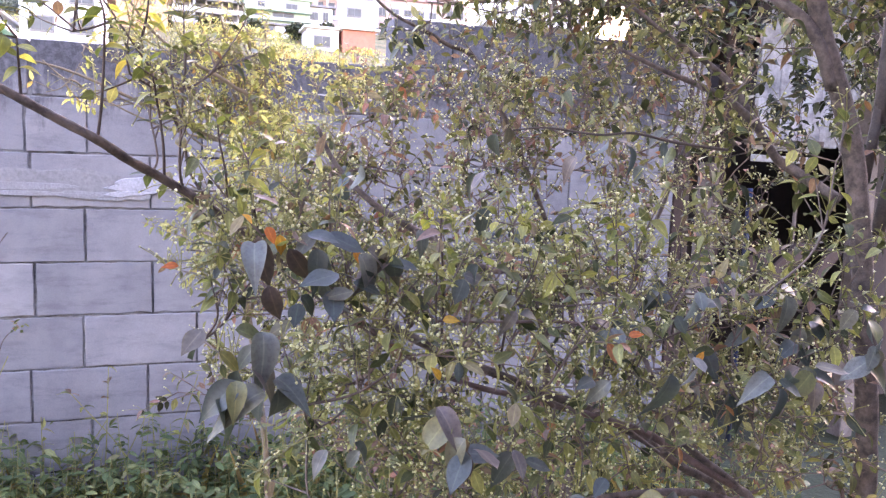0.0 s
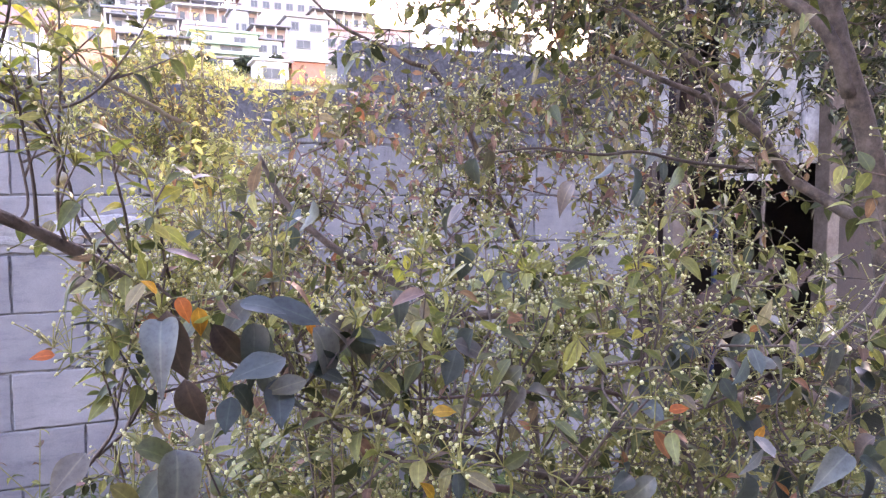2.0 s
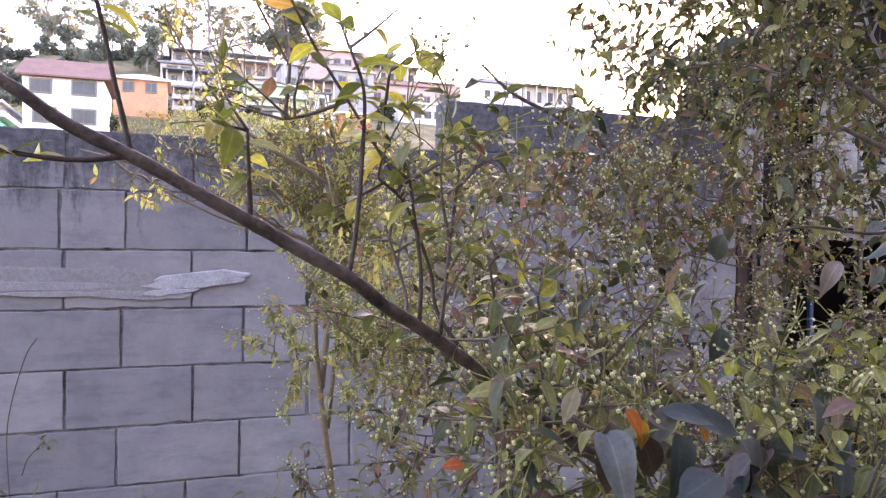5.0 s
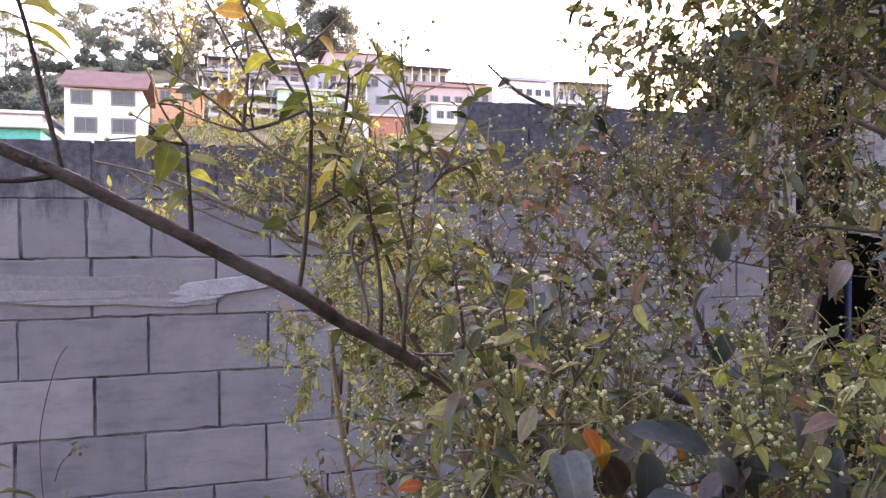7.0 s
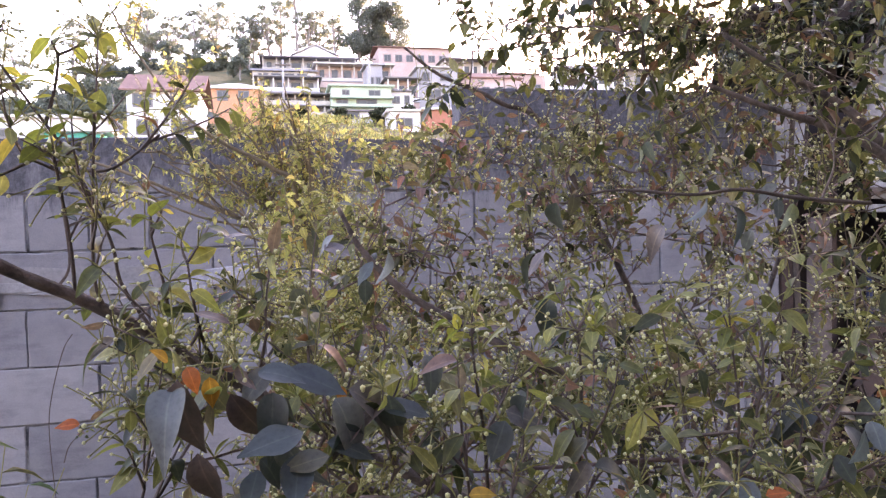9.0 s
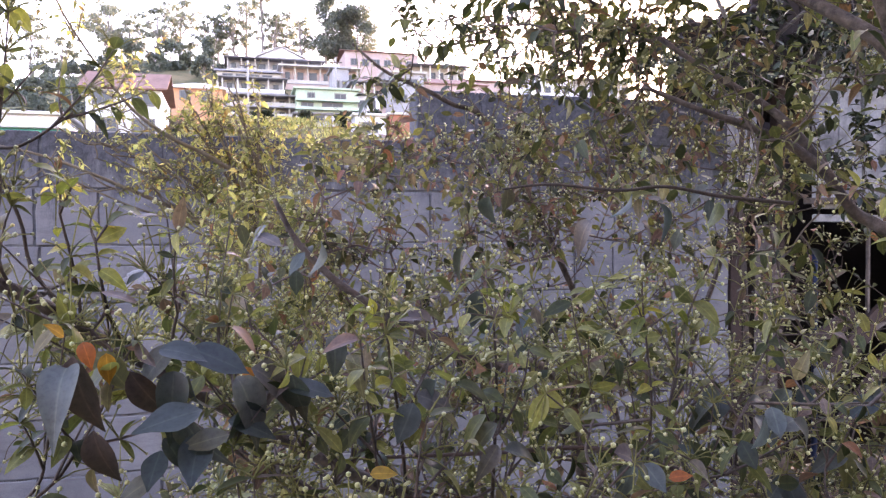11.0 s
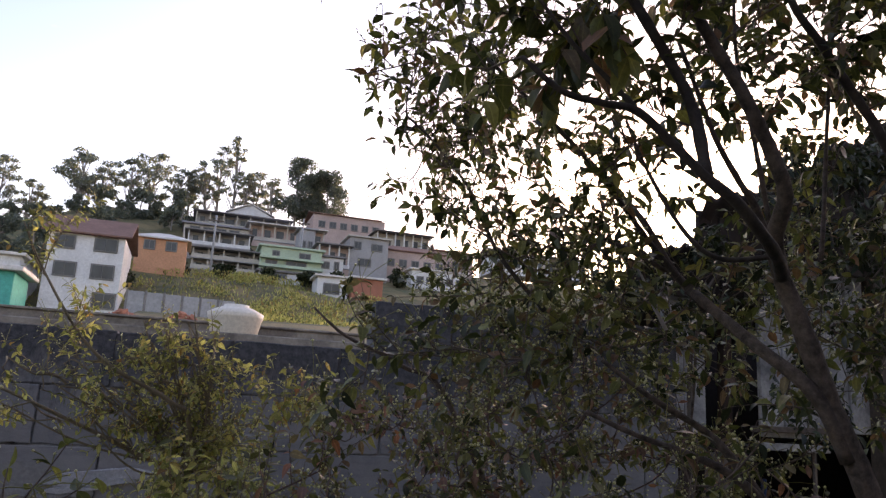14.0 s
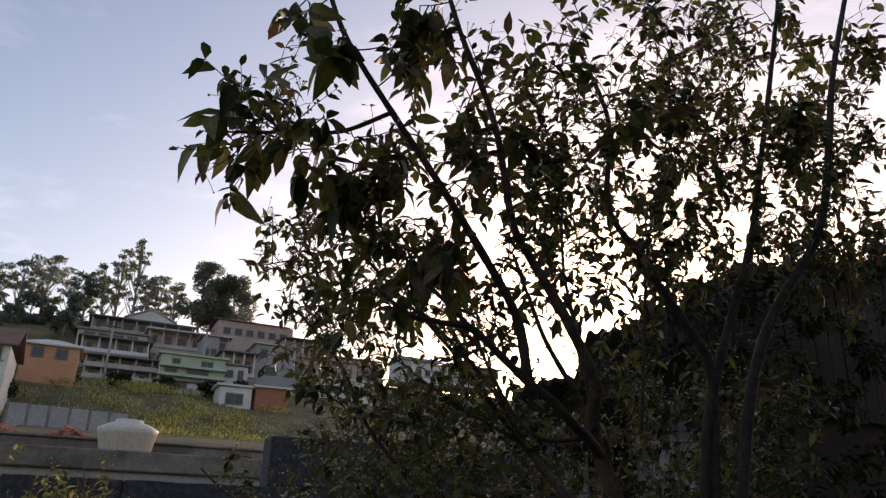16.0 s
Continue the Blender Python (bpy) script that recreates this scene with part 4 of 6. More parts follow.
for k, (x, y) in enumerate([(-2.0, 33), (0.3, 34), (-3.6, 35)]):
    brick_heap(x, y, 60 + k)
block_fence()


# ---- far trees ----
def crown_puffs(g, puffs, size, flat):
    """Leaf placements for rounded clumps, each given as centre, radius and leaf count."""
    mats = []
    for c, rad, cnt in puffs:
        v = g.normal(0, 1, (cnt, 3))
        v *= (g.uniform(0.15, 1.0, (cnt, 1)) ** 0.45) / (np.linalg.norm(v, axis=1, keepdims=True) + 1e-6)
        pts = np.asarray(c) + v * rad * np.array([1, 1, flat])
        fr = frames_along(g.normal(0, 1, (cnt, 3)), g.normal(0, 1, (cnt, 3))) * g.uniform(0.5, 1.1, (cnt, 1, 1)) * size
        fr[:, :, 1] *= 1.7
        mats.append(np.concatenate([fr, pts[:, :, None]], axis=2))
    return np.concatenate(mats)


def gum_tree(x, y, z, top, spread, seed):
    """A tall eucalyptus: bare forked trunk and umbrella-like layers of leaf."""
    g = np.random.default_rng(seed)
    h = top - z
    t = thing("tree", (x, y, z), "tall thin eucalyptus with layered umbrella-shaped crown on the ridge", "tree", "trees on the ridge")
    lean = g.normal(0, 0.5)
    spine = smooth_line([(0, 0, 0), (lean * 0.3, 0, h * 0.4), (lean, 0, h * 0.93)], 6)
    v, f = tube(spine, 0.26, 0.07, 6)
    part("trunk", mesh_of("trunk", v, f, M_FAR_TRUNK, True), t)
    limbs, puffs = [], []
    for k in range(int(15 + 3 * spread)):
        s = 0.36 + 0.64 * (k + g.uniform(0, 1)) / (15 + 3 * spread)
        reach = spread * (0.45 + 0.6 * math.sin(math.pi * min(1.0, s * 0.72 + 0.14))) * (0.55 if s > 0.9 else 1.0)
        a = g.uniform(0, 6.28)
        rr = reach * g.uniform(0.25, 0.95)
        c = np.array([lean * s + math.cos(a) * rr, math.sin(a) * rr, h * min(0.97, s)])
        root = spine[min(len(spine) - 1, int(len(spine) * max(0.2, s - 0.2)))]
        limbs.append(tube(smooth_line([root, (root + c) / 2 + (0, 0, -0.12 * rr), c], 3), 0.1, 0.035, 4))
        rad = spread * g.uniform(0.2, 0.36)
        puffs.append((c + (0, 0, 0.15), rad, int(115 * rad)))
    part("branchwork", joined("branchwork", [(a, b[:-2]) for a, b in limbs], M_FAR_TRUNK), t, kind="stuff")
    part("crown", joined("crown", [bulk_mesh("", FAR_LEAF, crown_puffs(g, puffs, 0.42, 0.42), None)], M_FAR_LEAF_HAZE), t, kind="stuff")


def round_tree(x, y, z, top, spread, seed, label, mat):
    """A dense dark tree whose crown of many puffs reaches low down."""
    g = np.random.default_rng(seed)
    h = top - z
    t = thing("tree", (x, y, z), label, "tree", "trees on the ridge")
    v, f = tube(smooth_line([(0, 0, 0), (g.normal(0, 0.1), 0, h * 0.5), (g.normal(0, 0.2), 0, h * 0.9)], 5), 0.05 * spread + 0.05, 0.04, 6)
    part("trunk", mesh_of("trunk", v, f, M_FAR_TRUNK, True), t)
    limbs, puffs = [], []
    for k in range(26 if h > 6 else 10):
        s = g.uniform(0.22, 0.94)
        wid = spread * math.sin(math.pi * min(0.97, 0.2 + 0.72 * s)) ** 0.7
        a, rr = g.uniform(0, 6.28), wid * g.uniform(0.2, 0.8)
        c = np.array([math.cos(a) * rr, math.sin(a) * rr, h * s])
        limbs.append(tube(np.array([(0, 0, max(0.1, c[2] - rr)), c * (0.6, 0.6, 1) - (0, 0, 0.3 * rr), c]), 0.05, 0.02, 4))
        rad = spread * g.uniform(0.26, 0.42)
        puffs.append((c, rad, int(260 * rad)))
    part("branchwork", joined("branchwork", [(a, b[:-2]) for a, b in limbs], M_FAR_TRUNK), t, kind="stuff")
    part("crown", joined("crown", [bulk_mesh("", FAR_LEAF, crown_puffs(g, puffs, 0.4, 0.75), None)], mat), t, kind="stuff")


def ridge(x, y):
    return rise(y) * float(np.interp(x, [-60, -34, -17], [0.6, 0.72, 1.0]) if y > 75 else 1.0) - 0.9


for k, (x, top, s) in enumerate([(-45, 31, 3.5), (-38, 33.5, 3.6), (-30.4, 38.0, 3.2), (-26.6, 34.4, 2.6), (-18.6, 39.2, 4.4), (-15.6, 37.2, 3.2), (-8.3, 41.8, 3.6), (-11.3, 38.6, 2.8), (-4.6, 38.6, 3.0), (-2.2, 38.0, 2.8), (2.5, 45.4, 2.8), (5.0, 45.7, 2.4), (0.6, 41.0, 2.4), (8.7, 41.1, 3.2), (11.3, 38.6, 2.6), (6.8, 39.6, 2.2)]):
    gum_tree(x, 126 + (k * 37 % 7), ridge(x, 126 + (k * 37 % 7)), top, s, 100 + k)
round_tree(15.2, 125, ridge(15.2, 125), 43.2, 4.0, 61, "dense dark conifer on the ridge", M_FAR_DARK_HAZE)
round_tree(20.4, 124, ridge(20.4, 124), 42.2, 4.2, 62, "dense dark conifer on the ridge", M_FAR_DARK_HAZE)
round_tree(17.9, 127, ridge(17.9, 127), 40.5, 3.6, 65, "dense dark conifer on the ridge", M_FAR_DARK_HAZE)
round_tree(-2.6, 118, ridge(-2.6, 118), 32.4, 2.4, 63, "low dark bushy tree on the hill", M_FAR_DARK_HAZE)
round_tree(-8.4, 116, ridge(-8.4, 116), 31.2, 2.8, 64, "low dark bushy tree on the hill", M_FAR_DARK_HAZE)
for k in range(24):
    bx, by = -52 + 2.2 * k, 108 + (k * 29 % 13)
    round_tree(bx, by, ridge(bx, by), ridge(bx, by) + 2.0 + (k * 17 % 5) * 0.6, 2.0, 200 + k, "low dark bushy tree on the hill", M_FAR_DARK_HAZE)
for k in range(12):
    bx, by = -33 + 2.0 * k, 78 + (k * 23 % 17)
    round_tree(bx, by, ridge(bx, by), ridge(bx, by) + 3.4 + (k * 13 % 4) * 0.8, 2.4, 260 + k, "dark bushy tree on the lower hill", M_FAR_DARK_HAZE)
for k, (bx, by, bh) in enumerate([(0.8, 94, 2.2), (5.6, 97, 2.4), (8.4, 90, 1.8), (12.0, 80.5, 1.4), (15.8, 84, 1.7), (24.2, 88, 2.4), (7.6, 81, 1.2), (3.2, 80, 1.3), (-1.4, 77, 1.5), (22.0, 97, 2.6), (27.5, 99, 2.6), (-5.2, 66, 1.8)]):
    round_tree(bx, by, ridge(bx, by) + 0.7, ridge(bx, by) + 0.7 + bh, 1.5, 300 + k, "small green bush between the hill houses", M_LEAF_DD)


def hill_scrub():
    g = np.random.default_rng(5)
    t = thing("scrub", (2, 62, rise(62)), "dry scrub and tufts on the hill slope", "scrub", kind="stuff")
    n = 15000
    xs, ys = g.uniform(-16, 20, n), g.uniform(44, 80, n)
    mounds = np.column_stack([g.uniform(-6, 18, 34), g.uniform(52, 79, 34)])
    pick = g.integers(0, 34, n // 2)
    xs[: n // 2] = mounds[pick, 0] + g.normal(0, 0.75, n // 2)
    ys[: n // 2] = mounds[pick, 1] + g.normal(0, 0.6, n // 2)
    zs = np.array([hill(a, b) for a, b in zip(xs, ys)]) + np.concatenate([g.uniform(0, 0.7, n // 2), np.zeros(n - n // 2)])
    fr = frames_along(np.column_stack([g.normal(0, 0.5, n), g.normal(0, 0.5, n), np.ones(n)]), g.normal(0, 1, (n, 3))) * g.uniform(0.12, 0.36, (n, 1, 1))
    mats = np.concatenate([fr, (np.column_stack([xs, ys, zs]) - np.array(t.location))[:, :, None]], axis=2)
    part("grass", joined("grass", [bulk_mesh("", FAR_LEAF, mats, None)], M_LEAF_Y), t, kind="stuff")


hill_scrub()


# ---- weeds at the foot of the wall ----
def weeds():
    g = np.random.default_rng(11)
    t = thing("weeds", (0.8, 2.4, 0), "low green nettle-like weeds and dry grass along the wall", "weeds", kind="stuff")
    o = np.array(t.location)
    mats, blades = [], []
    for k in range(1150):
        x, y = g.normal(0.7, 1.0), 2.95 - 0.62 * abs(g.normal(0, 1.0))
        if x > 2.7 or x < -1.9:
            continue
        h = g.uniform(0.22, 0.62) * (0.8 + 0.4 * noise.noise((x * 2.3, y * 2.3, 5.0)))
        top = np.array([x + g.normal(0, 0.05), y + g.normal(0, 0.05), h])
        blades.append(tube(np.array([(x, y, -0.02), (np.array([x, y, 0]) + top) / 2, top]) - o, 0.002, 0.001, 3))
        for j in range(15):
            s = g.uniform(0.3, 1.0)
            p = np.array([x, y, 0]) * (1 - s) + top * s - o
            d = np.array([g.normal(), g.normal(), g.uniform(-0.4, 0.3)])
            fr = frames_along(d, np.array([0, 0, 1.0]) + g.normal(0, 0.35, 3)) * g.uniform(0.022, 0.06)
            mats.append(np.column_stack([fr, p]))
    grass = []
    for k in range(1500):
        x, y = g.uniform(-1.9, 2.6), 2.97 - 0.8 * abs(g.normal(0, 1.0))
        d = np.array([g.normal(0, 0.4), g.normal(0, 0.4), 1.0])
        fr = frames_along(d, g.normal(0, 1, 3)) * g.uniform(0.1, 0.34)
        fr[:, 1] *= 0.08
        grass.append(np.column_stack([fr, np.array([x, y, 0]) - o]))
    part("weed_leaves", joined("weed_leaves", [bulk_mesh("", LEAVES[0], mats, None)], M_WEED), t, kind="stuff")
    part("weed_stems", joined("weed_stems", [(a, b[:-2]) for a, b in blades], M_STALK), t, kind="stuff")
    part("grass_blades", joined("grass_blades", [bulk_mesh("", LEAVES[1], grass, None)], M_LEAF_Y), t, kind="stuff")


weeds()


def wall_vine():
    t = thing("vine", (0.0, 2.985, 0.0), "thin dry vine stem climbing the block wall", "vine")
    for pts in ([(-0.060, 2.985, 1.113), (-0.092, 2.985, 1.056), (-0.132, 2.985, 0.904), (-0.144, 2.985, 0.769), (-0.128, 2.985, 0.515)], [(-0.101, 2.985, 0.668), (-0.082, 2.985, 0.725), (-0.038, 2.985, 0.771)]):
        v, f = tube(smooth_line(pts, 6), 0.002, 0.0015, 5)
        part("stem", mesh_of("stem", v - np.array(t.location), f, M_TWIG, True), t)
    g = np.random.default_rng(3)
    mats = []
    for k in range(14):
        p = np.array((-0.036, 2.975, 0.773)) + g.normal(0, .012, 3) * (1, .3, 1) - np.array(t.location)
        mats.append(np.column_stack([frames_along(g.normal(0, 1, 3), g.normal(0, 1, 3)) * g.uniform(.015, .03), p]))
    part("foliage", joined("foliage", [bulk_mesh("", LEAVES[0], mats, None)], M_LEAF), t, "small dry leaves", kind="stuff")



def leafy_weed(x, y, h, n, size, seed, mat):
    g = np.random.default_rng(seed)
    t = thing("weed", (x, y, 0.0), "leafy green weed with long leaves by the block wall", "weed")
    stems, mats = [], []
    for k in range(n):
        top = np.array([g.normal(0, 0.12), g.normal(0, 0.1), h * g.uniform(0.6, 1.0)])
        line = smooth_line([(g.normal(0, .03), g.normal(0, .03), -.04), top * (.4, .4, .5), top], 5)
        stems.append(tube(line, 0.003, 0.0015, 5))
        for j in range(9):
            q = line[g.integers(3, len(line))]
            fr = frames_along(np.array([g.normal(), g.normal(), g.uniform(-0.1, 0.8)]), np.array([0, 0, 1.0]) + g.normal(0, 0.3, 3)) * size * g.uniform(0.6, 1.2)
            fr[:, 1] *= 0.8
            mats.append(np.column_stack([fr, q]))
    part("stalk_tangle", joined("stalk_tangle", [(a, c[:-2]) for a, c in stems], M_STALK), t, kind="stuff")
    part("foliage", joined("foliage", [bulk_mesh("", LEAVES[1], mats, None)], mat), t, "long green leaves", kind="stuff")


leafy_weed(-0.25, 2.6, 0.85, 14, 0.11, 81, M_WEED)
leafy_weed(-0.42, 2.75, 0.8, 10, 0.1, 82, M_WEED)
for k in range(7):
    leafy_weed(0.05 + 0.2 * k, 2.86 + 0.02 * (k % 3), 0.56 + 0.1 * (k % 3), 3, 0.05, 90 + k, M_LEAF)


wall_vine()


# ---- the tree beside the shed ----
def big_tree():
    base = (1.55, 0.86, 0.0)
    tree = thing("tree", base, "multi-stemmed fruit tree with grey-brown limbs and narrow leaves", "tree")
    o = np.array(base)
    limb(tree, [(1.55, .86, -.05), (1.62, .88, .4), (1.635, .9, .86), (1.6, .9, 1.141), (1.545, .9, 1.41), (1.5, .9, 1.53), (1.463, .9, 1.6), (1.432, .9, 1.675), (1.408, .9, 1.73), (1.388, .9, 1.775), (1.36, .88, 1.82), (1.342, .84, 1.865), (1.316, .83, 1.91), (1.264, 0.820, 1.981), (1.215, 0.820, 2.048), (1.183, 0.820, 2.102), (1.150, 0.820, 2.266), (1.086, 0.820, 2.417), (1.052, 0.820, 2.519)], 0.031, 0.005, M_BARK, name="trunk", sides=12)
    limb(tree, [(1.48, .9, 1.545), (1.43, .9, 1.628), (1.386, .95, 1.689), (1.38, 1.05, 1.761), (1.383, 1.11, 1.804), (1.37, 1.125, 1.835), (1.338, 1.14, 1.898), (1.282, 1.15, 1.957), (1.23, 1.15, 2.0), (1.16, 1.16, 2.06)], 0.016, 0.004, M_BARK)
    limb(tree, [(1.383, 1.11, 1.804), (1.32, 1.13, 1.84), (1.26, 1.15, 1.87), (1.18, 1.16, 1.92)], 0.007, 0.003, M_BARK)
    limb(tree, [(1.528, .91, 1.37), (1.48, .97, 1.42), (1.455, .98, 1.438), (1.406, .98, 1.49), (1.352, .98, 1.524), (1.286, .98, 1.546), (1.218, .98, 1.564), (1.15, .99, 1.59)], 0.015, 0.004, M_BARK)
    limb(tree, [(1.42, .98, 1.478), (1.372, .99, 1.54), (1.337, 1.0, 1.574), (1.253, 1.0, 1.614), (1.19, 1.02, 1.66)], 0.012, 0.004, M_BARK)
    limb(tree, [(1.35, 1.1, 1.72), (1.325, 1.1, 1.76), (1.312, 1.1, 1.79), (1.3, 1.1, 1.81)], 0.005, 0.002, M_LIME, "dead_twig", "bleached dead forked twig", 6)
    limb(tree, [(1.33, 1.1, 1.752), (1.345, 1.1, 1.785), (1.35, 1.1, 1.81)], 0.003, 0.0015, M_LIME, "dead_twig", "bleached dead forked twig", 6)
    limb(tree, [(1.37, .89, 1.8), (1.29, .9, 1.79), (1.235, 0.900, 1.820), (1.193, 0.920, 1.905), (1.184, 0.950, 1.977)], 0.006, 0.003, M_BARK_TREE)
    limb(tree, [(1.388, .9, 1.775), (1.335, .85, 1.787), (1.281, 0.815, 1.803), (1.233, 0.800, 1.832), (1.194, 0.800, 1.854), (1.148, 0.800, 1.888), (1.103, 0.800, 1.918), (1.059, 0.800, 1.920), (1.010, 0.800, 1.924), (0.961, 0.800, 1.954)], 0.014, 0.004, M_BARK_TREE)
    limb(tree, [(1.103, 0.800, 1.918), (1.074, 0.800, 1.943), (1.023, 0.800, 1.981), (0.979, 0.800, 2.027)], 0.006, 0.003, M_BARK_TREE)
    limb(tree, [(1.202, 0.810, 1.858), (1.189, 0.820, 1.952), (1.132, 0.820, 2.039), (1.054, 0.820, 2.141), (0.976, 0.820, 2.235), (0.897, 0.820, 2.339), (0.854, 0.820, 2.437)], 0.012, 0.005, M_BARK_TREE)
    limb(tree, [(1.366, 0.900, 1.828), (1.345, 0.900, 1.873), (1.327, 0.900, 1.894), (1.292, 0.900, 1.945), (1.271, 0.900, 1.990), (1.232, 0.900, 2.082)], 0.009, 0.004, M_BARK)
    limb(tree, [(1.390, 0.920, 1.843), (1.386, 0.920, 1.875), (1.367, 0.920, 1.981), (1.343, 0.920, 2.107), (1.374, 0.950, 2.399)], 0.007, 0.003, M_BARK)
    limb(tree, [(1.62, .95, 1.4), (1.693, 0.950, 1.906), (1.642, 0.950, 2.029), (1.595, 0.950, 2.087), (1.533, 0.950, 2.162), (1.471, 0.950, 2.246), (1.500, 0.970, 2.446), (1.446, 1.000, 2.641)], 0.015, 0.006, M_BARK_TREE)
    limb(tree, [(1.558, 1.000, 1.836), (1.570, 1.000, 1.920), (1.588, 1.000, 2.076), (1.611, 1.000, 2.223), (1.674, 1.000, 2.441), (1.721, 1.000, 2.737)], 0.006, 0.003, M_BARK)
    limb(tree, [(1.64, .95, 1.5), (1.669, 0.950, 1.841), (1.837, 0.950, 2.232), (1.902, 0.960, 2.411), (2.002, 0.970, 2.716), (2.101, 0.980, 3.037)], 0.016, 0.007, M_BARK_TREE)
    limb(tree, [(1.66, .95, 1.3), (1.8, .95, 1.95), (2.041, 0.940, 2.296), (2.098, 0.920, 2.515), (2.162, 0.920, 2.738), (2.293, 0.920, 3.068)], 0.018, 0.009, M_BARK_TREE)
    limb(tree, [(1.265, 0.870, 1.441), (1.175, 0.87, 1.448), (1.1, 0.86, 1.457), (1.039, 0.85, 1.452), (0.97, 0.86, 1.458), (0.916, 0.85, 1.452)], 0.0036, 0.0016, M_TWIG)
    limb(tree, [(1.408, 1.080, 1.752), (1.329, 1.100, 1.846), (1.299, 1.100, 1.879), (1.237, 1.100, 1.945), (1.176, 1.100, 2.001), (1.116, 1.100, 2.046), (1.04, 1.15, 2.14), (1.0, 1.25, 2.2), (0.985, 1.35, 2.24), (0.97, 1.42, 2.25)], 0.008, 0.002, M_BARK_TREE)
    limb(tree, [(0.976, 0.820, 2.235), (0.91, .85, 2.2), (0.84, .87, 2.19), (0.79, .88, 2.18), (0.745, .89, 2.175)], 0.006, 0.002, M_BARK_TREE)
    limb(tree, [(1.168, 1.150, 1.738), (1.089, 1.150, 1.818), (1.038, 1.150, 1.911), (0.979, 1.150, 1.975), (0.931, 1.150, 2.013)], 0.006, 0.002, M_BARK_TREE)
    fo = Foliage(np.random.default_rng(21), 0.0021)
